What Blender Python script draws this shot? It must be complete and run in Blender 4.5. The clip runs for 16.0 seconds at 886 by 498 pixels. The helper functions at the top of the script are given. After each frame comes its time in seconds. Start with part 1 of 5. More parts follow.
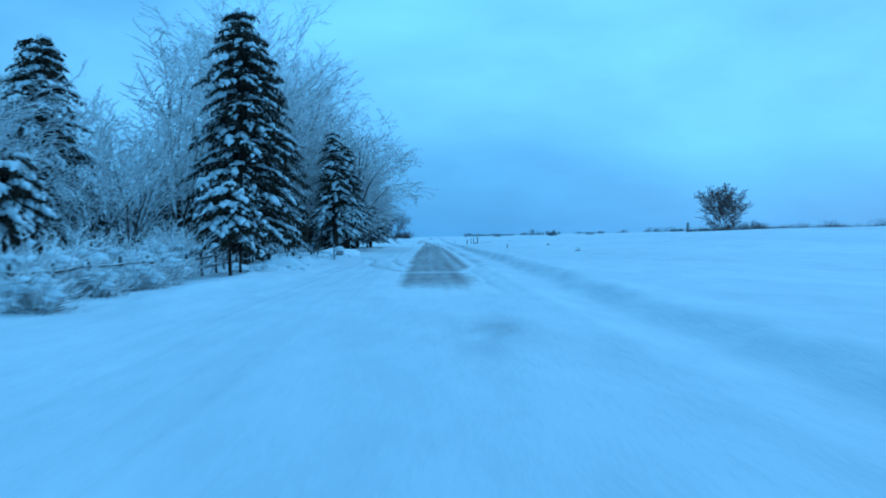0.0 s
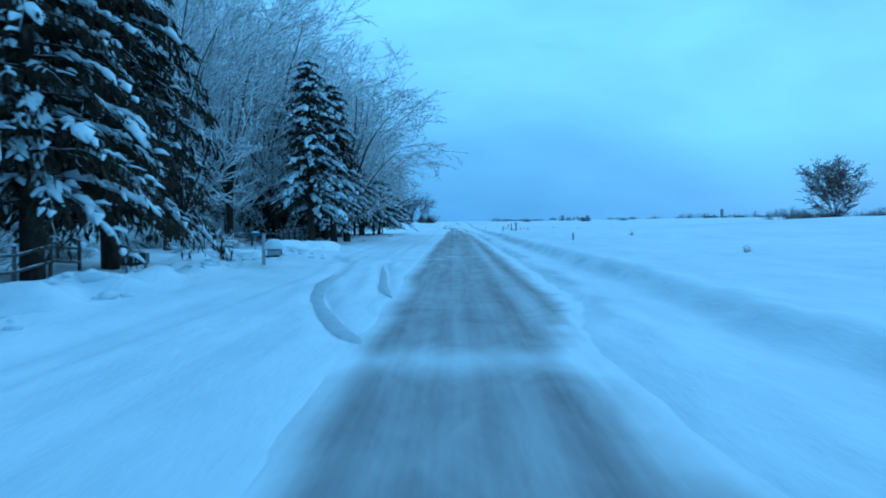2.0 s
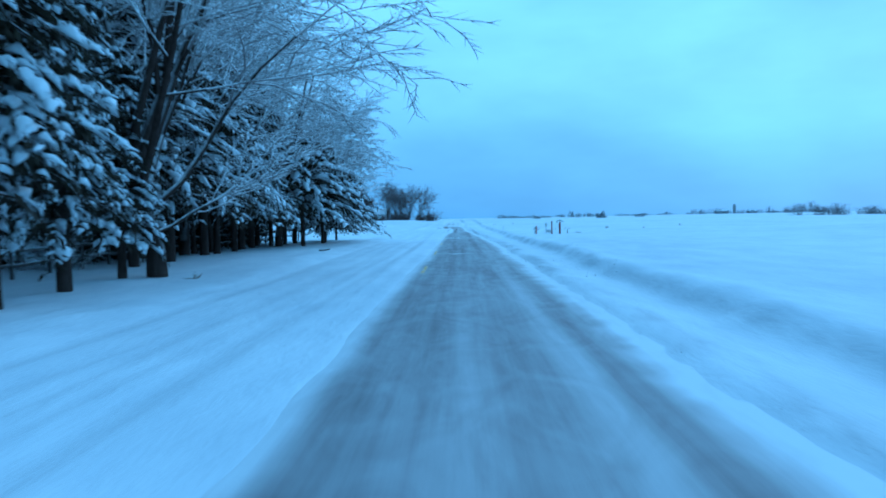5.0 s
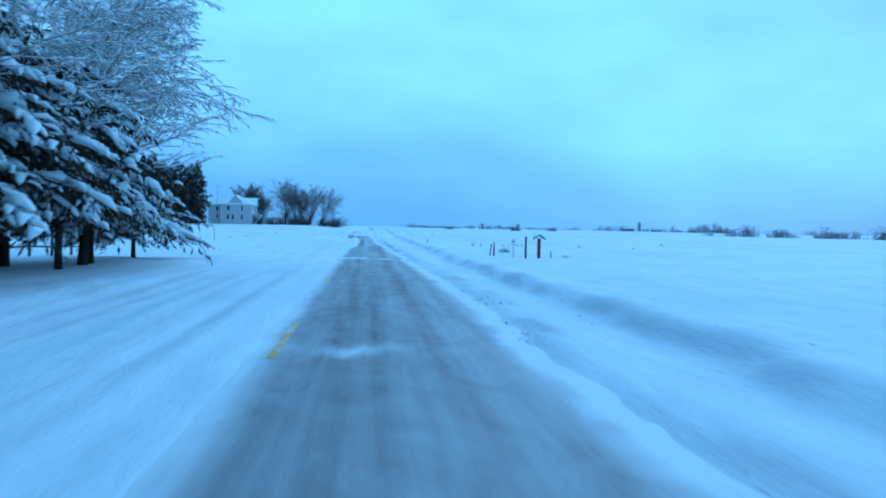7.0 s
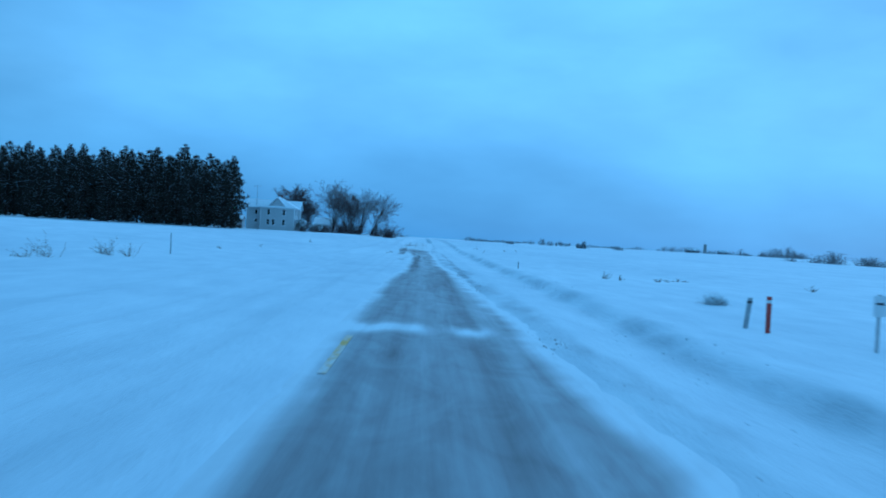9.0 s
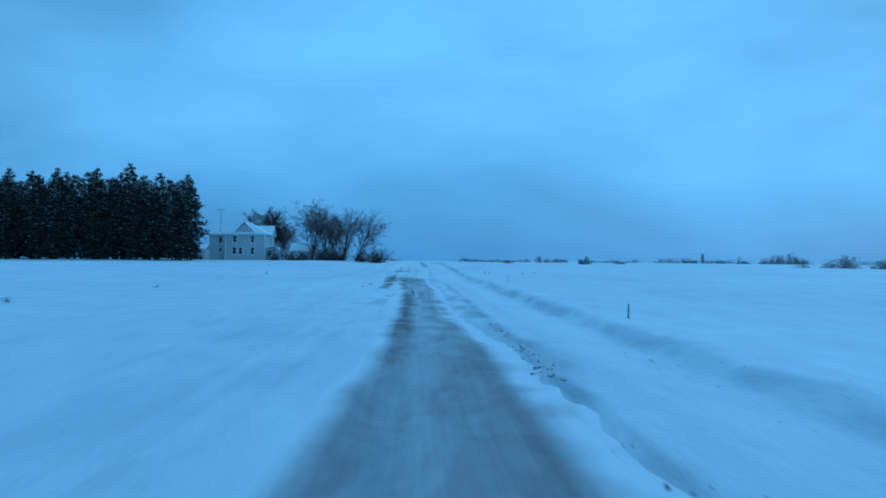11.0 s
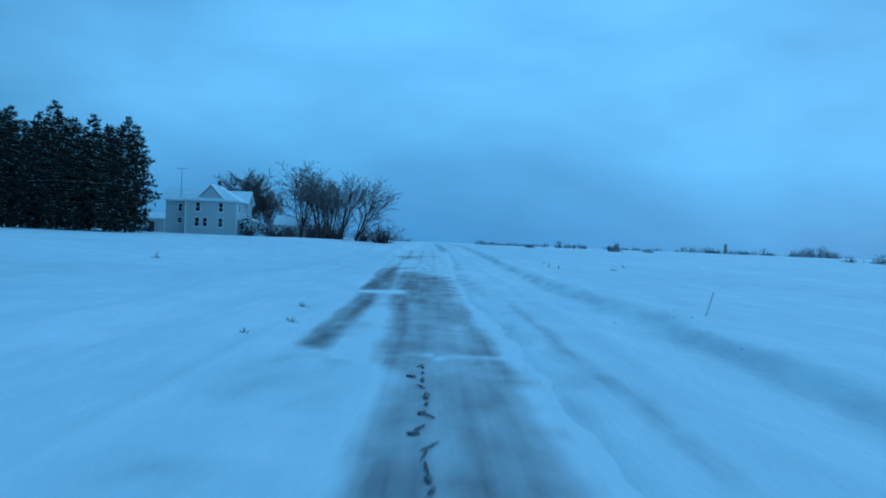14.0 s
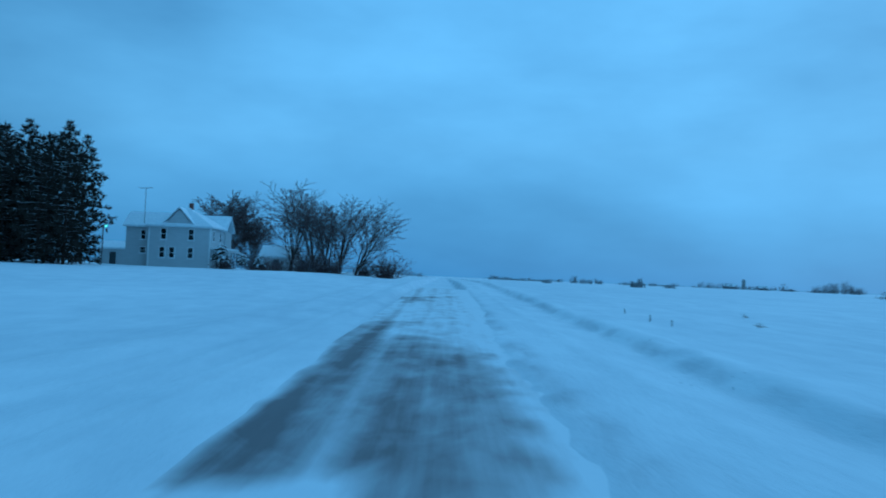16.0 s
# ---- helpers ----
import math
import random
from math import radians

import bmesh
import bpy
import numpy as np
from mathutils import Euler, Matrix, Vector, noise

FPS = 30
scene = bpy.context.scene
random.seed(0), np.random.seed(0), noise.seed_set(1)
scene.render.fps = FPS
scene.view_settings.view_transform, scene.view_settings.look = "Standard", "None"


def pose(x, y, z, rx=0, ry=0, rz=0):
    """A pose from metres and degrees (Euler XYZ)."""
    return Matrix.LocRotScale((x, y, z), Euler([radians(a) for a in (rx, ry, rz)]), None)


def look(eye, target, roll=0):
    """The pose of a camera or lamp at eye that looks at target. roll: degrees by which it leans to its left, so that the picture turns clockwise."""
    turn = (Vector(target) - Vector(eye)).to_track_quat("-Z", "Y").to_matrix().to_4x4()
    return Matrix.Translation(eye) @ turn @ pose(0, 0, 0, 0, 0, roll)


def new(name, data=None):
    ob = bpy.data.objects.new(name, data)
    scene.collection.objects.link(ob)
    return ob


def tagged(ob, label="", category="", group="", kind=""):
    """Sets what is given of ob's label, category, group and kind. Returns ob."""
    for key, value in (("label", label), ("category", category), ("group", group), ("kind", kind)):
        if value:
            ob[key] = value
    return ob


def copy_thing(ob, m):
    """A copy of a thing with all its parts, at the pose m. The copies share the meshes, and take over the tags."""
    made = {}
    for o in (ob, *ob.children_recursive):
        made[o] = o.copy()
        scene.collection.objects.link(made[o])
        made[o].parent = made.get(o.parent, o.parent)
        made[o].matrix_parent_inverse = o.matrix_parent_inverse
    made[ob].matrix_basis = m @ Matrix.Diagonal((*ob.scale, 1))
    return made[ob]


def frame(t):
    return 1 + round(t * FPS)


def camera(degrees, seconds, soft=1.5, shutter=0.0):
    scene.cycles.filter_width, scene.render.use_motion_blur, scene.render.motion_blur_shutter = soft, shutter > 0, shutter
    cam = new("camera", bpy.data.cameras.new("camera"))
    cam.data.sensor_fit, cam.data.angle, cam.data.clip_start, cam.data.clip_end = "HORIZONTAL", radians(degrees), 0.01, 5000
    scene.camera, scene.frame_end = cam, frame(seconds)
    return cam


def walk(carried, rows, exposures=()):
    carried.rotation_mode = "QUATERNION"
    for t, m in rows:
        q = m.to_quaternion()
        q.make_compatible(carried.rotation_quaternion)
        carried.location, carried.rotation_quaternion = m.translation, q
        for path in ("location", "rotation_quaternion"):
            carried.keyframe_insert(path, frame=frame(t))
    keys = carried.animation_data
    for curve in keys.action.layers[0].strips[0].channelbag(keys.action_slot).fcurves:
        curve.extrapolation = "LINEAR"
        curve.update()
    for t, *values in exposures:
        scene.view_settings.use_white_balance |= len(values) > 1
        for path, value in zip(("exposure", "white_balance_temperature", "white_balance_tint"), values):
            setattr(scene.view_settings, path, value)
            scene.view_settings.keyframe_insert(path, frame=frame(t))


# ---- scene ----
# The drive: seconds, place across and along the road, then yaw, pitch and roll in degrees.
EYE = 1.8
PATH = [
    (0.0, 0.00, 0.00, -1.07, -0.91, 1.29), (0.2, 0.02, 3.02, -1.78, -0.18, 1.02), (0.5, 0.04, 7.56, -1.32, -0.53, 1.17),
    (0.7, 0.06, 10.60, -0.01, -0.45, 2.12), (1.0, 0.08, 15.16, 0.38, -0.98, 1.79), (1.2, 0.09, 18.20, 0.71, -1.63, 3.23),
    (1.5, 0.11, 22.77, -2.02, -2.09, 2.79), (1.7, 0.12, 25.82, -0.78, -1.82, 1.49), (2.0, 0.14, 30.41, 0.82, -1.96, 0.85),
    (2.2, 0.15, 33.47, 1.13, -0.86, 1.56), (2.5, 0.16, 38.05, 1.11, -1.16, 1.22), (2.7, 0.17, 41.11, 0.03, -1.36, 0.66),
    (3.0, 0.19, 45.69, -0.28, -1.45, 1.06), (3.2, 0.20, 48.75, 0.16, -1.80, 0.85), (3.5, 0.21, 53.33, 0.47, -2.08, 1.00),
    (3.7, 0.22, 56.38, 0.80, -1.98, 1.27), (4.4, 0.23, 67.04, 0.94, -2.04, 1.23), (5.1, 0.25, 77.66, 1.20, -2.16, 1.15),
    (5.8, 0.25, 88.21, 1.34, -2.22, 1.11), (6.0, 0.25, 91.21, 1.28, -2.14, 0.61), (6.2, 0.25, 94.20, 0.50, -2.62, -0.28),
    (6.5, 0.25, 98.67, -0.03, -2.55, -0.81), (6.7, 0.25, 101.64, -1.10, -2.17, -0.90), (7.0, 0.25, 106.09, -5.36, -1.55, -1.11),
    (7.2, 0.25, 109.04, -4.11, 0.76, -1.15), (7.5, 0.24, 113.44, -3.58, 0.20, -4.36), (7.7, 0.24, 116.36, -5.07, 0.26, -3.83),
    (8.0, 0.23, 120.73, -3.65, -0.16, -1.16), (8.2, 0.23, 123.63, -4.36, -0.99, -4.44), (8.5, 0.22, 127.95, -2.56, -1.23, -4.80),
    (8.7, 0.21, 130.81, -1.49, -1.11, -3.99), (9.0, 0.20, 135.08, -1.36, -0.76, -3.19), (9.2, 0.19, 137.91, -1.81, -0.49, -2.39),
    (9.9, 0.17, 147.71, -1.78, -0.11, -1.85), (10.6, 0.13, 157.31, -1.71, 0.60, -0.84), (11.3, 0.07, 166.70, -1.68, 0.98, -0.30),
    (11.5, 0.06, 169.34, -1.24, 1.10, -0.25), (11.7, 0.05, 171.96, -0.50, 0.63, -0.44), (12.0, 0.03, 175.85, -0.43, -0.04, -1.29),
    (12.2, 0.01, 178.42, -0.53, 0.09, -1.19), (12.5, -0.02, 182.24, -0.76, -0.69, -1.62), (12.7, -0.04, 184.76, -0.83, -0.35, -0.83),
    (13.0, -0.06, 188.50, -1.37, -0.80, -1.25), (13.2, -0.08, 190.96, -0.83, -1.36, -1.29), (13.5, -0.11, 194.61, -0.65, -0.79, -2.42),
    (13.7, -0.13, 197.02, -0.63, -0.37, -2.14), (14.0, -0.16, 200.58, -0.78, -0.50, -2.29), (14.2, -0.18, 202.92, 0.05, -0.46, -0.95),
    (14.5, -0.21, 206.39, -0.99, 0.59, -1.19), (14.7, -0.23, 208.67, -0.48, 1.04, -1.15), (15.0, -0.27, 212.04, -1.28, 1.56, -2.08),
    (15.2, -0.29, 214.26, -1.05, 1.47, -2.75), (15.5, -0.33, 217.53, 0.02, 1.62, -1.97), (15.7, -0.36, 219.67, -1.68, 1.82, -2.43),
    (16.0, -0.40, 222.84, 0.17, 1.92, -2.41),
]

def stand(x, y, yaw, pitch, roll):
    return pose(x, y, EYE, 0, 0, yaw) @ pose(0, 0, 0, pitch) @ pose(0, 0, 0, 0, roll) @ pose(0, 0, 0, 90)


cam = camera(57.3, 16.0, soft=1.8, shutter=0.3)
walk(cam, [(t, stand(x, y, a, b, c)) for t, x, y, a, b, c in PATH],
     exposures=[(0.0, -0.27, 3700, -10), (1.5, -0.22, 3730, -10), (3.5, -0.1, 3770, -8), (6.0, 0.0, 3840, -6), (6.5, 0.03, 3870, -5), (8.0, -0.2, 3730, -3), (9.0, -0.47, 3700, -6), (12.5, -0.67, 3695, -9), (14.0, -0.66, 3715, -10), (15.0, -0.66, 3715, -10), (16.0, -0.78, 3715, -10)])

# ---- world and sun: a thick winter overcast at dusk ----
world = bpy.data.worlds.new("overcast_sky")
scene.world = world
world.use_nodes = True
wt = world.node_tree
wt.nodes.clear()
w_out = wt.nodes.new("ShaderNodeOutputWorld")
w_bg = wt.nodes.new("ShaderNodeBackground")
w_sky = wt.nodes.new("ShaderNodeTexSky")
w_sky.sky_type, w_sky.sun_disc = "NISHITA", False
w_sky.sun_elevation, w_sky.sun_rotation = radians(28), radians(35)
w_sky.air_density, w_sky.dust_density, w_sky.ozone_density = 1.5, 1.0, 2.0
w_co = wt.nodes.new("ShaderNodeTexCoord")
w_map = wt.nodes.new("ShaderNodeMapping")
w_map.inputs["Scale"].default_value = (1.0, 1.0, 2.6)
w_noise = wt.nodes.new("ShaderNodeTexNoise")
w_noise.inputs["Scale"].default_value, w_noise.inputs["Detail"].default_value, w_noise.inputs["Roughness"].default_value = 2.2, 5.0, 0.5
w_cloud = wt.nodes.new("ShaderNodeValToRGB")
w_cloud.color_ramp.elements[0].position, w_cloud.color_ramp.elements[0].color = 0.3, (3.75, 5.3, 6.35, 1)
w_cloud.color_ramp.elements[1].position, w_cloud.color_ramp.elements[1].color = 0.72, (7.0, 9.4, 10.4, 1)
w_sep = wt.nodes.new("ShaderNodeSeparateXYZ")
w_low = wt.nodes.new("ShaderNodeValToRGB")
for e, (p, c) in zip([*w_low.color_ramp.elements, w_low.color_ramp.elements.new(0.5), w_low.color_ramp.elements.new(0.6)],
                     ((0.0, (0.53, 0.64, 0.77)), (1.0, (0.95, 0.95, 0.95)), (0.03, (0.6, 0.7, 0.81)), (0.16, (1.0, 1.0, 1.0)))):
    e.position, e.color = p, (*c, 1)
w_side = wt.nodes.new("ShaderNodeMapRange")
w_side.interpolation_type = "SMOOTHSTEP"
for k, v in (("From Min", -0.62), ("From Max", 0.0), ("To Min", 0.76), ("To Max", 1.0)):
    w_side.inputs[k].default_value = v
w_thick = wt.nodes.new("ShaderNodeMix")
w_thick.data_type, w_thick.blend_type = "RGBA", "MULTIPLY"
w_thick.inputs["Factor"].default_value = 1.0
w_mul = wt.nodes.new("ShaderNodeMix")
w_mul.data_type, w_mul.blend_type = "RGBA", "MULTIPLY"
w_mul.inputs["Factor"].default_value = 1.0
w_mix = wt.nodes.new("ShaderNodeMix")
w_mix.data_type = "RGBA"
w_mix.inputs["Factor"].default_value = 0.93
for a, b in ((w_co.outputs["Generated"], w_map.inputs["Vector"]), (w_map.outputs["Vector"], w_noise.inputs["Vector"]),
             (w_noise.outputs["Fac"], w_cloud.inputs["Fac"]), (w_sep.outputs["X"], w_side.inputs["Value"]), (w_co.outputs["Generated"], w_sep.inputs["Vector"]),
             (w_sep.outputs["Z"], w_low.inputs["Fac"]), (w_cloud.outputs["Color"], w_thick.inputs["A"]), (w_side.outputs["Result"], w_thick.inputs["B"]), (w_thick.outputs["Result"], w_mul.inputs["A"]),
             (w_low.outputs["Color"], w_mul.inputs["B"]), (w_sky.outputs["Color"], w_mix.inputs["A"]),
             (w_mul.outputs["Result"], w_mix.inputs["B"]), (w_mix.outputs["Result"], w_bg.inputs["Color"]),
             (w_bg.outputs["Background"], w_out.inputs["Surface"])):
    wt.links.new(a, b)
w_bg.inputs["Strength"].default_value = 0.1

sun = new("sun", bpy.data.lights.new("sun", "SUN"))
sun.data.energy, sun.data.angle, sun.data.color = 0.5, radians(40), (1.0, 0.97, 0.92)
sun.matrix_world = look((60, 90, 60), (0, 0, 0))


# ---- materials ----
def material(name, roughness=0.8, metallic=0.0):
    m = bpy.data.materials.new(name)
    m.use_nodes = True
    bsdf = m.node_tree.nodes["Principled BSDF"]
    bsdf.inputs["Roughness"].default_value, bsdf.inputs["Metallic"].default_value = roughness, metallic
    if any(word in name for word in ("bark", "twigs", "needles")):
        bsdf.inputs["Specular IOR Level"].default_value = 0.12
    return m, m.node_tree, bsdf


def noise_node(nt, scale, detail=4.0, rough=0.55, stretch=(1, 1, 1), coord="Object", swirl=0.0):
    co = nt.nodes.new("ShaderNodeTexCoord")
    mp = nt.nodes.new("ShaderNodeMapping")
    mp.inputs["Scale"].default_value = stretch
    n = nt.nodes.new("ShaderNodeTexNoise")
    n.inputs["Scale"].default_value, n.inputs["Detail"].default_value, n.inputs["Roughness"].default_value = scale, detail, rough
    n.inputs["Distortion"].default_value = swirl
    nt.links.new(co.outputs[coord], mp.inputs["Vector"])
    nt.links.new(mp.outputs["Vector"], n.inputs["Vector"])
    return n.outputs["Fac"]


def ramp(nt, fac, stops):
    r = nt.nodes.new("ShaderNodeValToRGB")
    els = r.color_ramp.elements
    while len(els) < len(stops):
        els.new(0.5)
    for e, (p, c) in zip(els, stops):
        e.position, e.color = p, (*c, 1)
    nt.links.new(fac, r.inputs["Fac"])
    return r.outputs["Color"]


def mix_color(nt, fac, a, b, blend="MIX"):
    m = nt.nodes.new("ShaderNodeMix")
    m.data_type, m.blend_type = "RGBA", blend
    for value, socket in ((fac, m.inputs["Factor"]), (a, m.inputs["A"]), (b, m.inputs["B"])):
        if isinstance(value, (int, float)):
            socket.default_value = value
        elif isinstance(value, tuple):
            socket.default_value = (*value, 1)
        else:
            nt.links.new(value, socket)
    return m.outputs["Result"]


def math_node(nt, op, a, b=0.0, clamp=False):
    m = nt.nodes.new("ShaderNodeMath")
    m.operation, m.use_clamp = op, clamp
    for value, socket in ((a, m.inputs[0]), (b, m.inputs[1])):
        if isinstance(value, (int, float)):
            socket.default_value = value
        else:
            nt.links.new(value, socket)
    return m.outputs["Value"]


def bump(nt, bsdf, height, strength, distance):
    b = nt.nodes.new("ShaderNodeBump")
    b.inputs["Strength"].default_value, b.inputs["Distance"].default_value = strength, distance
    nt.links.new(height, b.inputs["Height"])
    nt.links.new(b.outputs["Normal"], bsdf.inputs["Normal"])


def plain(name, dark, light, roughness=0.8, scale=6.0, relief=0.02, stretch=(1, 1, 1), metallic=0.0):
    """A mottled surface between two colours, with fine relief."""
    m, nt, bsdf = material(name, roughness, metallic)
    big, fine = noise_node(nt, scale, 3, 0.5, stretch), noise_node(nt, scale * 9, 4, 0.6, stretch)
    both = math_node(nt, "ADD", math_node(nt, "MULTIPLY", big, 0.65), math_node(nt, "MULTIPLY", fine, 0.35))
    nt.links.new(ramp(nt, both, [(0.3, dark), (0.7, light)]), bsdf.inputs["Base Color"])
    if relief:
        bump(nt, bsdf, fine, 0.5, relief)
    return m


def upward(nt, low, high):
    """1 on faces that look up, where snow lies."""
    g = nt.nodes.new("ShaderNodeNewGeometry")
    s = nt.nodes.new("ShaderNodeSeparateXYZ")
    nt.links.new(g.outputs["Normal"], s.inputs["Vector"])
    r = nt.nodes.new("ShaderNodeMapRange")
    r.inputs["From Min"].default_value, r.inputs["From Max"].default_value = low, high
    nt.links.new(s.outputs["Z"], r.inputs["Value"])
    return r.outputs["Result"]


def snow_material():
    m, nt, bsdf = material("snow", 0.75)
    big = noise_node(nt, 0.09, 4, 0.55, (1.0, 0.35, 1.0))
    mid = noise_node(nt, 0.9, 6, 0.6, (1.0, 0.34, 1.0))
    fine = noise_node(nt, 14.0, 4, 0.6)
    ripple = noise_node(nt, 4.0, 5, 0.6, (1.0, 0.3, 1.0), swirl=0.6)
    tone = math_node(nt, "ADD", math_node(nt, "MULTIPLY", big, 0.5), math_node(nt, "MULTIPLY", mid, 0.5))
    clean = ramp(nt, tone, [(0.3, (0.56, 0.6, 0.65)), (0.62, (0.75, 0.78, 0.81))])
    at = nt.nodes.new("ShaderNodeAttribute")
    at.attribute_name = "packed_and_shade"
    # The mask also holds shade painted on the bank face and dents.
    worn = math_node(nt, "MULTIPLY", at.outputs["Fac"], math_node(nt, "ADD", math_node(nt, "MULTIPLY", fine, 1.0), 0.4), True)
    nt.links.new(mix_color(nt, worn, clean, (0.3, 0.33, 0.37)), bsdf.inputs["Base Color"])
    height = math_node(nt, "ADD", math_node(nt, "ADD", mid, math_node(nt, "MULTIPLY", ripple, 0.35)), math_node(nt, "MULTIPLY", fine, 0.12))
    bump(nt, bsdf, height, 0.5, 0.12)
    return m


def drift_material():
    m, nt, bsdf = material("packed_snow", 0.8)
    n = noise_node(nt, 3.0, 5, 0.6)
    nt.links.new(ramp(nt, n, [(0.3, (0.68, 0.71, 0.75)), (0.65, (0.82, 0.84, 0.86))]), bsdf.inputs["Base Color"])
    bump(nt, bsdf, n, 0.5, 0.08)
    return m


def road_material():
    """Cold grey pavement under a thin, wind-blown dusting of snow, whose amount is kept with the mesh."""
    m, nt, bsdf = material("snow_dusted_pavement", 0.7)
    grit, worn = noise_node(nt, 55.0, 3, 0.6), noise_node(nt, 0.8, 4, 0.55, (1.0, 0.12, 1.0))
    pave = mix_color(nt, math_node(nt, "MULTIPLY", grit, 0.5), ramp(nt, worn, [(0.3, (0.112, 0.1, 0.102)), (0.7, (0.185, 0.168, 0.172))]), (0.06, 0.06, 0.065))
    at = nt.nodes.new("ShaderNodeAttribute")
    at.attribute_name = "dust"
    streak = noise_node(nt, 2.6, 6, 0.6, (1.5, 0.05, 1.0))
    cross = noise_node(nt, 1.1, 6, 0.62, (1.0, 0.38, 1.0), swirl=1.6)
    fray = math_node(nt, "ADD", math_node(nt, "MULTIPLY", streak, 0.5), math_node(nt, "MULTIPLY", cross, 0.5))
    cover = math_node(nt, "ADD", at.outputs["Fac"], math_node(nt, "MULTIPLY", math_node(nt, "SUBTRACT", fray, 0.5), 0.95), True)
    cover = math_node(nt, "MULTIPLY", cover, 0.97)
    nt.links.new(mix_color(nt, cover, pave, (0.74, 0.77, 0.8)), bsdf.inputs["Base Color"])
    bump(nt, bsdf, math_node(nt, "ADD", math_node(nt, "MULTIPLY", grit, 0.3), cover), 0.35, 0.02)
    return m


def bark_material(name, dark, light, snow_low, snow_high, patch=0.45):
    """Bark or twigs with snow and rime lying along their upper sides."""
    m, nt, bsdf = material(name, 0.85)
    n = noise_node(nt, 5.0, 4, 0.6, (1, 1, 0.25))
    lumps = noise_node(nt, 2.1, 3, 0.6)
    rim = math_node(nt, "MULTIPLY", upward(nt, snow_low, snow_high), math_node(nt, "ADD", math_node(nt, "MULTIPLY", lumps, 2.2), patch - 1.1, True), True)
    nt.links.new(mix_color(nt, rim, ramp(nt, n, [(0.3, dark), (0.7, light)]), (0.9, 0.91, 0.92)), bsdf.inputs["Base Color"])
    bump(nt, bsdf, n, 0.5, 0.02)
    return m


SNOW = snow_material()
DRIFT = drift_material()
ROAD = road_material()
YELLOW, _nt, _b = material("worn_yellow_road_paint", 0.7)
_nt.links.new(mix_color(_nt, ramp(_nt, noise_node(_nt, 3.5, 5, 0.65, (1.0, 0.35, 1.0)), [(0.4, (0, 0, 0)), (0.62, (0.9, 0.9, 0.9))]), (0.5, 0.36, 0.05), (0.6, 0.62, 0.65)), _b.inputs["Base Color"])
BARK = bark_material("snowy_bark", (0.02, 0.014, 0.011), (0.056, 0.042, 0.035), 0.12, 0.6, 0.8)
TWIG = bark_material("rimed_twigs", (0.16, 0.142, 0.136), (0.36, 0.335, 0.325), -0.7, 0.15, 1.25)
BARE = bark_material("bare_twigs", (0.07, 0.05, 0.048), (0.17, 0.13, 0.125), 0.3, 0.95, 0.1)
# Distance haze is put into these two colours, palest for the farthest scrub.
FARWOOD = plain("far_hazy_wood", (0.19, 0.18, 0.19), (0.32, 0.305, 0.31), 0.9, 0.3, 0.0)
HAZEWOOD = plain("far_rimed_scrub", (0.24, 0.25, 0.27), (0.38, 0.39, 0.41), 0.9, 0.3, 0.0)
SLUSH = plain("grey_road_slush", (0.14, 0.145, 0.155), (0.4, 0.41, 0.43), 0.6, 12.0, 0.01)
NEEDLE = plain("spruce_needles", (0.015, 0.011, 0.008), (0.046, 0.04, 0.025), 0.7, 2.0, 0.0)
PINE = plain("pine_needles", (0.022, 0.019, 0.016), (0.05, 0.044, 0.034), 0.75, 1.5, 0.0)
PRESSED = plain("pressed_grey_snow", (0.34, 0.37, 0.41), (0.52, 0.55, 0.59), 0.6, 2.0, 0.01)
FENCE = bark_material("weathered_fence_wood", (0.04, 0.04, 0.042), (0.11, 0.105, 0.1), 0.4, 0.9, 0.6)
RED = plain("faded_red_paint", (0.1, 0.012, 0.012), (0.2, 0.028, 0.025), 0.6, 5.0, 0.003)
ORANGE = plain("orange_marker_plastic", (0.2, 0.024, 0.018), (0.32, 0.045, 0.03), 0.5, 5.0, 0.0)
GREYMETAL = plain("dull_galvanised_steel", (0.3, 0.31, 0.32), (0.45, 0.46, 0.47), 0.5, 8.0, 0.002, (1, 1, 1), 0.6)
DARKMETAL = plain("dark_painted_steel", (0.03, 0.033, 0.036), (0.06, 0.065, 0.07), 0.5, 8.0, 0.002)
SIDING = plain("white_house_siding", (0.44, 0.44, 0.45), (0.58, 0.58, 0.58), 0.6, 1.2, 0.004, (1, 1, 12))
TRIM = plain("white_painted_trim", (0.7, 0.7, 0.7), (0.8, 0.8, 0.8), 0.5, 4.0, 0.002)
BRICK = plain("old_chimney_brick", (0.08, 0.045, 0.038), (0.16, 0.085, 0.07), 0.85, 9.0, 0.01)
CONCRETE = plain("grey_silo_concrete", (0.2, 0.2, 0.2), (0.34, 0.34, 0.33), 0.85, 0.6, 0.02)
BARNWOOD = plain("grey_barn_boards", (0.1, 0.1, 0.105), (0.2, 0.2, 0.21), 0.85, 1.0, 0.02, (4, 4, 0.3))
BLUE = plain("blue_plastic", (0.03, 0.07, 0.16), (0.06, 0.11, 0.22), 0.5, 5.0, 0.0)
STALK = plain("dry_weed_stalks", (0.08, 0.065, 0.045), (0.2, 0.17, 0.12), 0.9, 8.0, 0.0)
GLASS, _nt, _b = material("dark_window_glass", 0.08)
_b.inputs["Base Color"].default_value = (0.015, 0.018, 0.02, 1)
LAMP, _nt, _b = material("green_yard_light", 0.4)
_b.inputs["Emission Color"].default_value, _b.inputs["Emission Strength"].default_value = (0.35, 1.0, 0.3, 1), 5.0


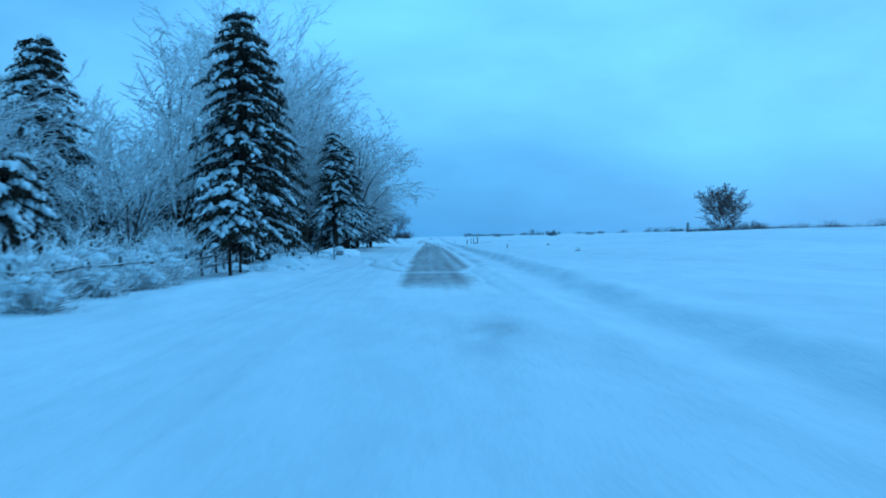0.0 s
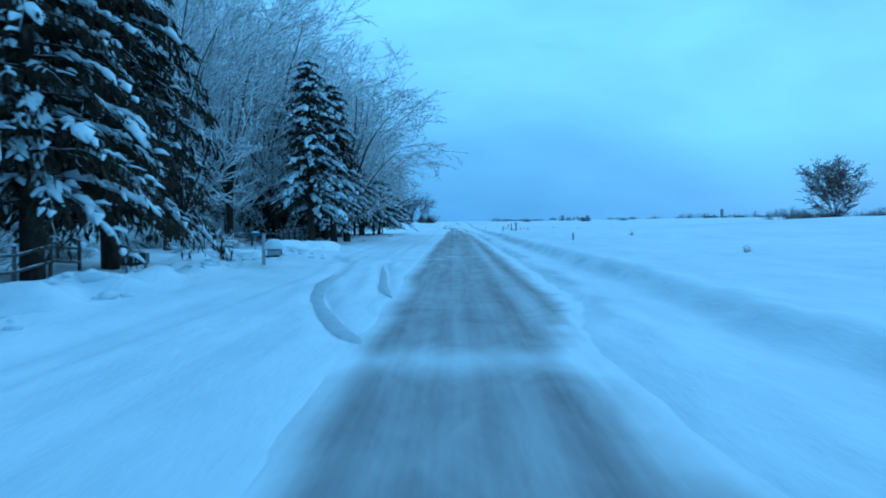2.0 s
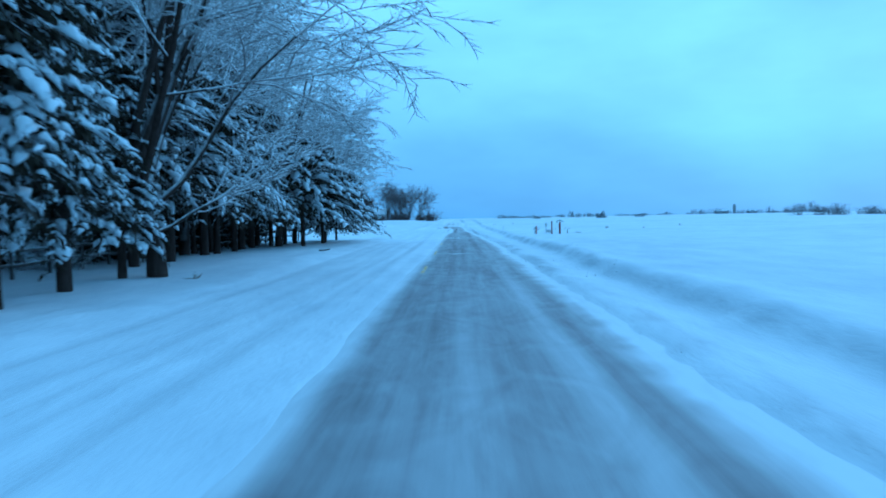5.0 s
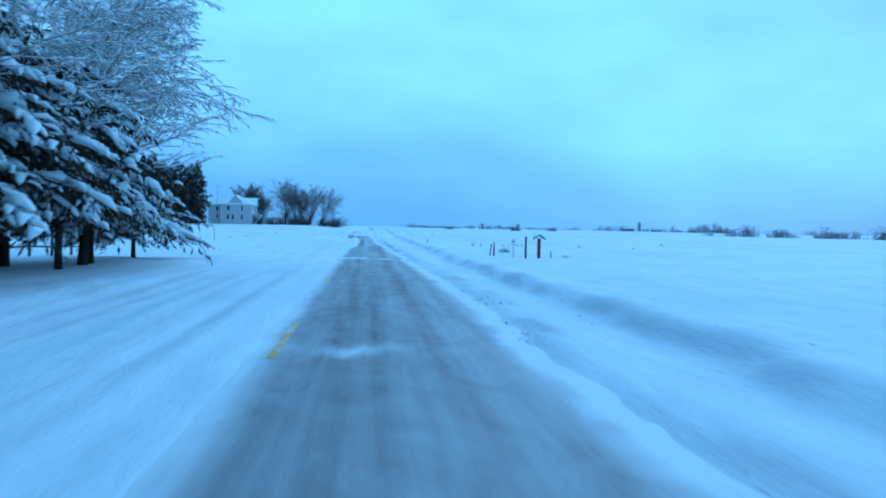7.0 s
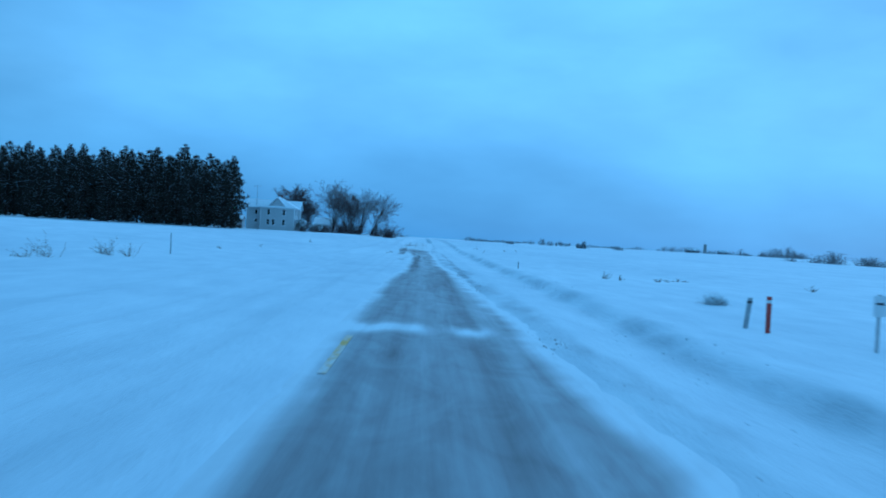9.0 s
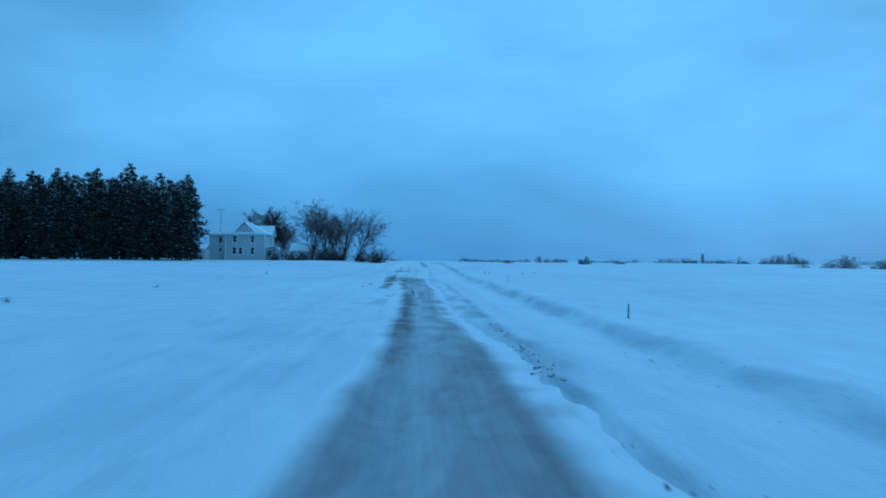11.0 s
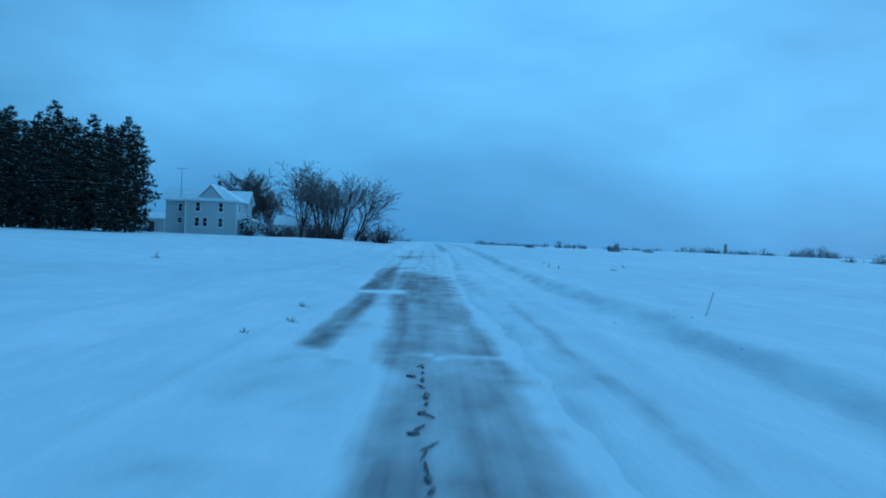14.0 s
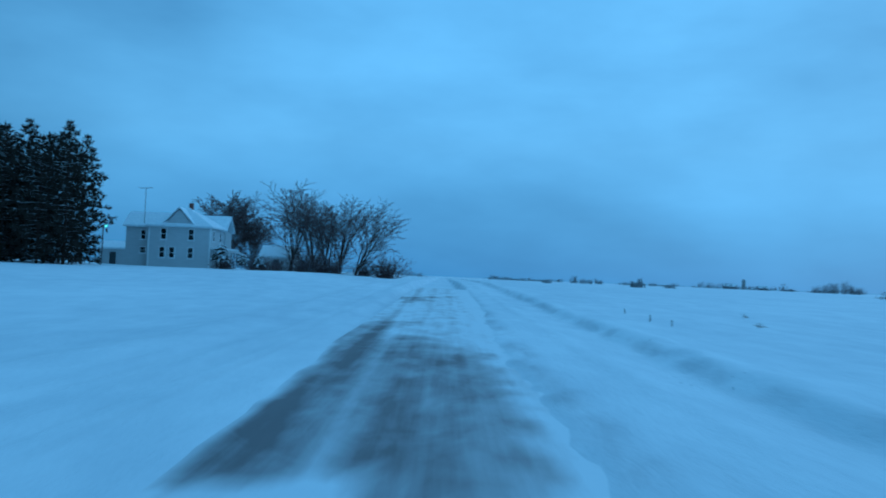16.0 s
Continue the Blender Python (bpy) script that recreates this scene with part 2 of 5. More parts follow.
# ---- building blocks ----
def part(name, data, mat, parent=None, label=""):
    """Links a bmesh or a mesh as one object under a thing or a part."""
    if isinstance(data, bmesh.types.BMesh):
        me = bpy.data.meshes.new(name)
        data.to_mesh(me)
        data.free()
        data = me
    if not data.materials:
        data.materials.append(mat)
    ob = new(name, data)
    if parent:
        ob.parent = parent
    if label:
        ob["label"] = label
    return ob


def thing(name, place, label, category, group="", turn=0.0, kind="", scale=1.0):
    ob = new(name)
    ob.empty_display_size = 0.2
    ob.matrix_world = pose(*place, 0, 0, turn)
    ob.scale = (scale, scale, scale)
    return tagged(ob, label, category, group, kind)


def box(bm, x0, y0, z0, x1, y1, z1, bevel=0.0, m=None):
    made = bmesh.ops.create_cube(bm, size=1.0)["verts"]
    for v in made:
        v.co = Vector((x0 + (v.co.x + 0.5) * (x1 - x0), y0 + (v.co.y + 0.5) * (y1 - y0), z0 + (v.co.z + 0.5) * (z1 - z0)))
    if m is not None:
        bmesh.ops.transform(bm, matrix=m, verts=made)
    if bevel:
        es = list({e for v in made for e in v.link_edges})
        bmesh.ops.bevel(bm, geom=es, offset=bevel, segments=2, affect="EDGES", profile=0.5)
    return bm


def rod(bm, a, b, r0, r1, sides=8):
    a, b = Vector(a), Vector(b)
    m = Matrix.Translation((a + b) / 2) @ (b - a).to_track_quat("Z", "Y").to_matrix().to_4x4()
    bmesh.ops.create_cone(bm, cap_ends=True, segments=sides, radius1=r0, radius2=r1, depth=(b - a).length, matrix=m)
    return bm


def lump(bm, c, size, rng, turn=0.0, detail=2, rough=0.18):
    """A rounded, uneven heap of snow."""
    made = bmesh.ops.create_icosphere(bm, subdivisions=detail, radius=1.0)["verts"]
    off = Vector((rng.uniform(0, 50), rng.uniform(0, 50), rng.uniform(0, 50)))
    rot = Matrix.Rotation(turn, 3, "Z")
    for v in made:
        k = 1 + rough * 2 * noise.noise(v.co * 1.7 + off)
        co = v.co * k
        if co.z < -0.35:
            co.z = -0.35
        v.co = Vector(c) + rot @ Vector((co.x * size[0], co.y * size[1], co.z * size[2]))
    return bm


def smooth_bm(bm):
    for f in bm.faces:
        f.smooth = True
    return bm


def tubes(segments, sides):
    """Verts and faces of tapered open tubes; segments: rows of ax ay az bx by bz ra rb."""
    s = np.asarray(segments, float)
    a, b, ra, rb = s[:, 0:3], s[:, 3:6], s[:, 6], s[:, 7]
    d = b - a
    d /= np.linalg.norm(d, axis=1)[:, None] + 1e-9
    ref = np.where(np.abs(d[:, 2:3]) > 0.9, np.array([[1.0, 0, 0]]), np.array([[0, 0, 1.0]]))
    u = np.cross(d, ref)
    u /= np.linalg.norm(u, axis=1)[:, None] + 1e-9
    w = np.cross(d, u)
    ang = np.arange(sides) * 2 * math.pi / sides
    ring = u[:, None, :] * np.cos(ang)[None, :, None] + w[:, None, :] * np.sin(ang)[None, :, None]
    verts = np.concatenate([a[:, None, :] + ring * ra[:, None, None], b[:, None, :] + ring * rb[:, None, None]], 1).reshape(-1, 3)
    i = np.arange(len(s))[:, None] * 2 * sides
    k = np.arange(sides)[None, :]
    k2 = (k + 1) % sides
    faces = np.stack([i + k, i + k2, i + sides + k2, i + sides + k], 2).reshape(-1, 4)
    return verts, faces


def fast_mesh(name, verts, faces, smooth=True):
    """A mesh from arrays; every face has the same number of corners."""
    verts, faces = np.asarray(verts, np.float32), np.asarray(faces, np.int32)
    n = faces.shape[1]
    me = bpy.data.meshes.new(name)
    me.vertices.add(len(verts))
    me.vertices.foreach_set("co", verts.ravel())
    me.loops.add(faces.size)
    me.loops.foreach_set("vertex_index", faces.ravel())
    me.polygons.add(len(faces))
    me.polygons.foreach_set("loop_start", np.arange(len(faces), dtype=np.int32) * n)
    me.polygons.foreach_set("loop_total", np.full(len(faces), n, np.int32))
    me.polygons.foreach_set("use_smooth", np.full(len(faces), smooth))
    me.update(calc_edges=True)
    me.validate()
    return me


def twig_mesh(name, segments):
    """Fine wood: three-sided tubes, and spikes where the end has no width."""
    s = np.asarray(segments, float)
    v, q = tubes(s[s[:, 7] > 0], 3)
    tri = [q[:, [0, 1, 2]], q[:, [0, 2, 3]]]
    if (s[:, 7] <= 0).any():
        v2, _ = tubes(s[s[:, 7] <= 0], 3)
        k = np.arange(len(v2) // 6)[:, None] * 6 + len(v)
        tri.append(np.concatenate([k + np.array([[0, 1, 3]]), k + np.array([[1, 2, 3]]), k + np.array([[2, 0, 3]])]))
        v = np.concatenate([v, v2])
    return fast_mesh(name, v, np.concatenate(tri))


# ---- the lie of the land ----
def grid_noise(x, y, seed=0):
    """Smooth value noise, about -1 to 1."""
    xi, yi = np.floor(x), np.floor(y)
    fx, fy = x - xi, y - yi
    fx, fy = fx * fx * (3 - 2 * fx), fy * fy * (3 - 2 * fy)

    def h(i, j):
        v = np.sin(i * 127.1 + j * 311.7 + seed * 74.7) * 43758.5453
        return (v - np.floor(v)) * 2 - 1
    top = h(xi, yi) * (1 - fx) + h(xi + 1, yi) * fx
    low = h(xi, yi + 1) * (1 - fx) + h(xi + 1, yi + 1) * fx
    return top * (1 - fy) + low * fy


def fbm(x, y, seed=0, octaves=4):
    total, amp = 0.0, 0.5
    for k in range(octaves):
        total = total + amp * grid_noise(x * 2 ** k, y * 2 ** k, seed + k * 7)
        amp *= 0.5
    return total


def step(a, b, v):
    t = np.clip((v - a) / (b - a), 0, 1)
    return t * t * (3 - 2 * t)


def edges(y):
    """The cleared strip's left and right edge along the road."""
    left = -1.32 - 0.14 * step(50, 58, y) * step(109, 105, y) + 0.47 * step(166, 182, y) - 1.7 * step(211.5, 214.5, y) - 0.35 * step(222, 234, y) - 0.6 * step(236, 250, y) + 0.16 * fbm(y / 3.0, y * 0 + 3.3, 5)
    right = 3.05 - 0.75 * step(51, 42, y) - 0.4 * step(130, 148, y) - 0.5 * step(150, 174, y) - 0.7 * step(178, 190, y) - 0.3 * step(212, 226, y) + 0.16 * fbm(y / 2.5, y * 0 + 9.1, 6) + 0.22 * fbm(y / 0.7, y * 0 + 5.1, 8)
    return left, right


def near_line(x, y, pts):
    """Distance to a bent line on the plan."""
    best = np.full(np.shape(x), 1e9)
    for (ax, ay), (bx, by) in zip(pts, pts[1:]):
        dx, dy = bx - ax, by - ay
        t = np.clip(((x - ax) * dx + (y - ay) * dy) / (dx * dx + dy * dy), 0, 1)
        best = np.minimum(best, np.hypot(x - ax - t * dx, y - ay - t * dy))
    return best


TRACKS = ([(-0.9, 41.2), (-1.25, 42.3), (-1.76, 43.6), (-2.6, 47.0), (-3.27, 50.2), (-3.9, 54.9), (-4.2, 60.6), (-4.6, 66.5), (-6.0, 71.0)],
          [(-1.3, 49.3), (-1.56, 50.5), (-1.85, 52.6), (-2.2, 57.0), (-2.46, 59.8), (-2.79, 63.2), (-2.93, 65.5), (-2.5, 67.3), (-1.65, 66.8)])


def crest(y):
    """The road climbs a little towards the farm and drops behind it."""
    return 1.0 * step(238, 345, y) * step(900, 430, y)


def land(x, y):
    x, y = np.asarray(x, float), np.asarray(y, float)
    off = step(2.5, 9, np.abs(x + 0.6))
    z = 0.03 + 0 * x
    # ploughed bank and field beside the lane
    face = 5.0 + 0.35 * fbm(y / 2.2, y * 0 + 1.7, 11) + 0.5 * fbm(y / 17, y * 0 + 4.1, 12)
    soft = 0.5 + 0.5 * step(125, 95, y)
    z += (0.13 + 0.13 * soft) * step(face - 0.1 - 0.4 * soft, face + 0.2 + 0.3 * soft, x) + 0.07 * np.exp(-((x - face) / 0.4) ** 2) * fbm(x * 2.5, y * 1.4, 17)
    z += 0.12 * np.exp(-((x - face - 0.5) / 0.45) ** 2) * (0.5 + fbm(x, y / 1.5, 13)) - (0.02 + 0.08 * soft) * np.exp(-((x - face + 0.5) / (0.45 + 0.4 * soft)) ** 2)
    z += 0.05 * step(60, 160, y) * np.exp(-((x - face - 0.4) / 1.2) ** 2) * fbm(x * 1.6, y * 0.9, 18)
    z += 0.05 * np.exp(-((x - 3.2) / 0.3) ** 2) * (0.8 + 1.2 * fbm(x * 2, y / 1.2, 14))
    z += 1.5 * step(6, 42, x) * np.exp(-((y - 98) / 48) ** 2) - 5.0 * step(130, 260, x) * step(340, 620, y) * step(1050, 780, y)
    # the yard and the rising field on the other side
    z += 0.16 * step(-5.2, -7.4, x) * step(150, 140, y) + 0.1 * np.exp(-((x + 6.4) / 0.7) ** 2) * (0.7 + fbm(x, y / 2, 15))
    left_field = step(-7.5, -34 + 15 * step(225, 300, y), x) * step(138, 185, y) * step(900, 500, y)
    z += (1.45 - 0.6 * np.exp(-((y - 268) / 32) ** 2)) * left_field + crest(y) * (1 - 0.9 * left_field) * step(70, 12, x)
    z += 0.1 * np.exp(-((x + 7.2 + fbm(y / 9, y * 0, 16)) / 0.6) ** 2) * step(135, 150, y)
    z += off * (0.16 * fbm(x / 10, y / 16, 1) + 0.07 * fbm(x / 1.7, y / 4.5, 2)) + 0.9 * step(60, 400, np.abs(x)) * fbm(x / 160, y / 160, 3)
    z += 0.55 * step(-6.4, -7.6, x) * step(-17, -14, x) * step(38, 46, y) * step(80, 72, y) * (fbm(x / 1.1, y / 1.2, 19) + 0.1)
    z += 0.22 * np.exp(-((x + 7.6 + 0.6 * fbm(y / 6, y * 0, 24)) / 0.8) ** 2) * step(16, 24, y) * step(64, 54, y) * (0.7 + fbm(x, y / 1.8, 25))
    # snow lying in the other lane: long low ridges left by wheels and wind
    lane = step(-1.3, -1.9, x) * step(-6.5, -5.5, x)
    z += lane * (0.028 * grid_noise(x * 3.1, y / 26, 21) + 0.02 * grid_noise(x * 7.5, y / 14, 23) + 0.03 * fbm(x * 3, y / 6, 22) + 0.03)
    for line in TRACKS:
        d = near_line(x, y, line)
        z = z * (1 - 0.8 * np.exp(-(d / 0.36) ** 2)) - 0.09 * np.exp(-(d / 0.27) ** 2) + 0.025 * np.exp(-((d - 0.5) / 0.18) ** 2)
    # the cleared strip sinks under the pavement
    left, right = edges(y)
    z = z * (1 - 0.85 * step(right + 0.9, right, x) * step(left - 1, left, x)) + 0.01
    bare = step(left - 0.1, left + 0.18, x) * step(right + 0.2, right - 0.15, x) * step(22, 27, y + 2.0 * fbm(x * 1.5, y / 3, 31)) * step(268, 256, y + 4 * fbm(x, y / 4, 32))
    return z * (1 - bare) + (crest(y) - 0.07) * bare


def ground_at(x, y):
    return float(land(np.array([x]), np.array([y]))[0])


def axis(fine0, fine1, d, far0, far1, grow=1.13):
    """Even steps between fine0 and fine1, then ever wider ones out to far0 and far1."""
    v = list(np.arange(fine0, fine1 + d / 2, d))
    s = d
    while v[-1] < far1:
        s *= grow
        v.append(v[-1] + s)
    s = d
    while v[0] > far0:
        s *= grow
        v.insert(0, v[0] - s)
    return np.array(v)


def sheet(xs, ys, heights):
    X, Y = np.meshgrid(xs, ys)
    Z = heights(X, Y)
    n, m = len(xs), len(ys)
    j, i = np.meshgrid(np.arange(m - 1), np.arange(n - 1), indexing="ij")
    a = (j * n + i).ravel()
    return np.stack([X.ravel(), Y.ravel(), Z.ravel()], 1), np.stack([a, a + 1, a + n + 1, a + n], 1)


gv, gf = sheet(axis(-9.0, 7.5, 0.14, -3800, 3800), axis(-6, 275, 0.5, -300, 4200, 1.12), land)


def packed_and_shade(x, y):
    """Where wheels have pressed the snow or thrown grey slush on it, plus shade painted on the bank face and dents."""
    p = 0 * x
    left, right = edges(y)
    face = 5.0 + 0.35 * fbm(y / 2.2, y * 0 + 1.7, 11) + 0.5 * fbm(y / 17, y * 0 + 4.1, 12)
    p += np.exp(-((x - right - 0.35) / 0.3) ** 2) * np.clip(0.25 + 1.3 * fbm(x * 1.5, y / 2.2, 63), 0, 0.7) * step(30, 60, y)
    # Along the bank's face: grime, with the face's shade put into the colour too.
    p += np.exp(-((x - face) / 0.3) ** 2) * np.clip(0.2 + fbm(x * 2, y / 1.6, 64), 0, 0.45) * step(10, 90, y)
    p += step(-1.6, -2.2, x) * step(-5.6, -4.6, x) * np.clip(grid_noise(x * 4.5, y / 30, 65) - 0.45, 0, 1) * 0.45
    p += 0.9 * np.exp(-((x - 2.25 - 0.12 * fbm(y / 3, y * 0, 66)) / 0.16) ** 2) * np.clip(0.6 + 1.2 * fbm(x * 2, y / 1.5, 67), 0, 1.0) * step(160, 172, y) * step(234, 218, y)
    p += 0.5 * step(-1.0, -1.4, x) * step(-2.9, -2.2, x) * np.clip(1.6 * fbm(x * 1.4, y / 1.6, 68) - 0.15, 0, 1) * step(160, 168, y) * step(226, 212, y)
    p += 0.85 * np.exp(-((x - 1.2) / 0.75) ** 2 - ((y - 15.0) / 2.6) ** 2) * np.clip(0.7 + 1.2 * fbm(x * 1.3, y / 2, 69), 0, 1.2)
    # Dents in the lane's snow: only their shade is painted, without relief.
    p += 0.75 * np.exp(-((x + 1.5 - 0.03 * (y - 197)) / 0.26) ** 2) * step(194, 196.5, y) * step(207, 200, y) * np.clip(0.35 + 1.8 * fbm(x * 2.5, y * 0.9, 70), 0, 1.1)
    return np.clip(p, 0, 1)


ground_mesh = fast_mesh("ground", gv, gf)
ground_mesh.attributes.new("packed_and_shade", "FLOAT", "POINT").data.foreach_set("value", packed_and_shade(gv[:, 0], gv[:, 1]).astype(np.float32))
ground = part("ground", ground_mesh, SNOW)


def wheel_track(pts, half):
    """A strip of snow pressed flat by one wheel, along a bent line, tapering out at both ends."""
    pts = np.array(pts)
    along = np.concatenate([[0], np.cumsum(np.hypot(*np.diff(pts, axis=0).T))])
    d = np.arange(0, along[-1], 0.2)
    x, y = (np.convolve(np.pad(np.interp(d, along, c), 5, "edge"), np.ones(11) / 11, "valid") for c in pts.T)
    side = np.stack([np.gradient(y), -np.gradient(x)], 1)
    side /= np.linalg.norm(side, axis=1)[:, None]
    w = half * step(-0.3, 2.4, d) * step(along[-1], along[-1] - 6.0, d) * (1 + 0.12 * fbm(d, d * 0 + half, 26))
    z = np.max([land(x + a, y + b) for a in (-0.14, 0, 0.14) for b in (-0.3, 0, 0.3)], axis=0)
    z = np.convolve(np.pad(z, 3, "edge"), np.ones(7) / 7, "valid") + 0.02
    rows = [np.stack([x + side[:, 0] * w * u, y + side[:, 1] * w * u, z - 0.02 * abs(u) ** 3], 1) for u in (-1, -0.5, 0, 0.5, 1)]
    v = np.stack(rows, 1).reshape(-1, 3)
    i, j = np.meshgrid(np.arange(len(d) - 1), np.arange(4), indexing="ij")
    a = (i * 5 + j).ravel()
    return fast_mesh("wheel_track", v, np.stack([a, a + 1, a + 6, a + 5], 1))


for line, half in zip((TRACKS[0][:-2], TRACKS[1][:-2]), (0.17, 0.15)):
    part("wheel_track", wheel_track(line, half), PRESSED, ground, "grey-blue snow pressed flat by a wheel")
tagged(ground, "wide wind-smoothed snow field with drifts and ploughed banks", "snow field", kind="structure")


def dust(x, y):
    left, right = edges(y)
    d = 0.2 + 0.13 * grid_noise(x * 2.4, y / 40, 41) + 0.1 * fbm(x * 1.2, y / 7, 42)
    d += 0.3 * step(1.3, 1.75, x) - 0.27 * np.exp(-((x - 2.1) / 0.3) ** 2) + 0.12 * np.exp(-((x - 0.25) / 0.3) ** 2)
    d += 0.75 * step(left + 0.5 - 0.25 * step(212, 216, y), left - 0.02, x) + 0.8 * step(right - 0.75, right - 0.05, x)
    d += 0.85 * step(33, 26, y + 2 * fbm(x, y / 3, 47)) + 0.4 * np.exp(-((y - 41) / 0.9) ** 2) - 0.5 * np.exp(-((x - 1.3) / 0.5) ** 2 - ((y - 15) / 3.5) ** 2)
    for yb, w, k in ((69, 0.5, 0.8), (71.5, 0.3, 0.6), (151, 0.7, 0.55), (118, 0.4, 0.4), (194.3, 0.3, 0.65), (186, 0.3, 0.3), (213.4, 0.22, 0.35)):
        yy = y + 0.7 * fbm(x * 2.5, y * 0 + yb, 43)
        d += k * np.exp(-((yy - yb) / w) ** 2) * step(-1.6, -0.9, x) * step(1.9, 1.2, x) * (0.8 + grid_noise(x * 1.7, x * 0 + yb, 44))
    # the last stretch: half drifted over, with a few dark wheel marks
    late = step(172, 190, y)
    rut = -0.25 - 0.45 * step(197, 210, y) - 0.45 * step(216, 230, y)
    d += late * (0.16 + 0.3 * fbm(x * 2, y * 0.9, 45) - (0.34 - 0.2 * step(211, 216, y)) * np.exp(-((x - rut) / (0.3 - 0.14 * step(198, 214, y))) ** 2))
    d += -0.25 * np.exp(-((x - 0.28) / 0.09) ** 2) * step(200, 203, y) * step(213, 210, y)
    d += late * -0.4 * np.exp(-((x - 1.12 + 0.3 * step(211, 215, y)) / 0.16) ** 2) * np.clip(0.4 + 1.6 * fbm(x, y / 3, 49), 0, 1)
    last = step(209, 211.5, y)
    track = -2.35 - 0.35 * step(222, 234, y)
    d += last * (0.58 * step(228.6, 227.2, y) * step(track + 0.42, track + 0.75, x) * step(-0.85 - 0.45 * step(216, 230, y), -1.25 - 0.45 * step(216, 230, y), x) - 0.24 * np.exp(-((x - track - 0.3) / 0.28) ** 2))
    d += last * (0.04 - 0.1 * step(220, 225, y) + 0.2 * fbm(x * 4, y / 5, 50))
    d += 0.9 * step(227.5, 228.1, y + 0.5 * fbm(x * 2, y * 0 + 2, 52)) * step(230.0, 229.0, y - 0.45 * x - 1.1 + 0.5 * fbm(x * 3, y, 53)) * step(-0.8, -1.3, x)
    d += -0.06 * step(228, 231, y) + 0.3 * np.exp(-((x + 1.55 + 0.022 * (y - 230)) / 0.13) ** 2) * step(229, 231, y)
    d += (0.62 - 0.5 * step(0.05, 0.3, fbm(x / 2.5, y / 6, 54))) * step(241.5, 248, y + 2 * fbm(x / 2, y / 5, 46))
    return np.clip(d, 0, 1)


rv, rf = sheet(np.arange(-3.2, 3.31, 0.11), np.arange(-5, 300.1, 0.36), lambda x, y: crest(y) - 0.012 * np.abs(x + 1.3) + 0.004 * fbm(x, y / 3, 51))
road_mesh = fast_mesh("road", rv, rf)
road_mesh.attributes.new("dust", "FLOAT", "POINT").data.foreach_set("value", dust(rv[:, 0], rv[:, 1]).astype(np.float32))
road = part("road", road_mesh, ROAD)
tagged(road, "grey country road dusted with wind-blown snow", "road", kind="structure")


def slush_row(seed, count):
    """Crumbs of grey slush thrown to the edge of the lane; nobody could count them."""
    rnd = np.random.default_rng(seed)
    y = rnd.uniform(58, 204, count)
    _, right = edges(y)
    x = np.where(y > 176, 2.2, right) + rnd.normal(0.1, 0.16, count)
    size = rnd.uniform(0.006, 0.02, count) * (0.6 + 1.6 * rnd.uniform(0, 1, count) ** 4) * (0.4 + step(-0.1, 0.35, fbm(y / 3, y * 0, 61))) * np.where(y > 172, 0.55, np.where(y < 100, 0.6, 0.8))
    base = np.array([[1, 0, 0], [-1, 0, 0], [0, 1.3, 0], [0, -1.3, 0], [0, 0, 0.8], [0, 0, -0.6]])
    tri = np.array([[0, 2, 4], [2, 1, 4], [1, 3, 4], [3, 0, 4], [2, 0, 5], [1, 2, 5], [3, 1, 5], [0, 3, 5]])
    z = np.maximum(land(x, y), crest(y) - 0.03)
    v = base[None] * size[:, None, None] * rnd.uniform(0.6, 1.4, (count, 6, 1)) + np.stack([x, y, z], 1)[:, None]
    f = tri[None] + np.arange(count)[:, None, None] * 6
    return fast_mesh("road_slush", v.reshape(-1, 3), f.reshape(-1, 3), False)


def scatter(name, seed, count, along, across, size, flat, low=0.0):
    """Loose lumps strewn along the road; across gives the line they follow."""
    rnd = np.random.default_rng(seed)
    y = rnd.uniform(*along, count)
    keep = fbm(y / 2.5, y * 0 + seed, 71) > low
    y = y[keep]
    x = across(y) + rnd.normal(0, 1, len(y)) * size[2]
    s = rnd.uniform(size[0], size[1], len(y)) * (0.6 + 0.9 * rnd.uniform(0, 1, len(y)) ** 3)
    b = bmesh.new()
    bmesh.ops.create_icosphere(b, subdivisions=1, radius=1.0)
    base, tri = np.array([list(v.co) for v in b.verts]), np.array([[v.index for v in f.verts] for f in b.faces])
    b.free()
    z = np.maximum(land(x, y), crest(y) - 0.03)
    v = base[None] * s[:, None, None] * rnd.uniform(0.6, 1.4, (len(y), len(base), 1)) * np.array([1.0, 1.2, flat]) + np.stack([x, y, z], 1)[:, None]
    f = tri[None] + np.arange(len(y))[:, None, None] * len(base)
    return fast_mesh(name, v.reshape(-1, 3), f.reshape(-1, 3))


def bank_line(y):
    return 4.95 + 0.35 * fbm(y / 2.2, y * 0 + 1.7, 11) + 0.5 * fbm(y / 17, y * 0 + 4.1, 12)


tagged(part("bank_clods", scatter("bank_clods", 6, 900, (100, 250), bank_line, (0.012, 0.036, 0.5), 0.7), SNOW), "small broken lumps of snow along a ploughed bank", "snow", kind="stuff")
tagged(part("plough_lumps", scatter("plough_lumps", 12, 260, (40, 72), lambda y: -9.0 + 0.03 * (y - 55) ** 2 * 0.1, (0.08, 0.26, 0.9), 0.6, -0.2), SNOW), "rounded lumps of ploughed snow beside a driveway", "snow", kind="stuff")
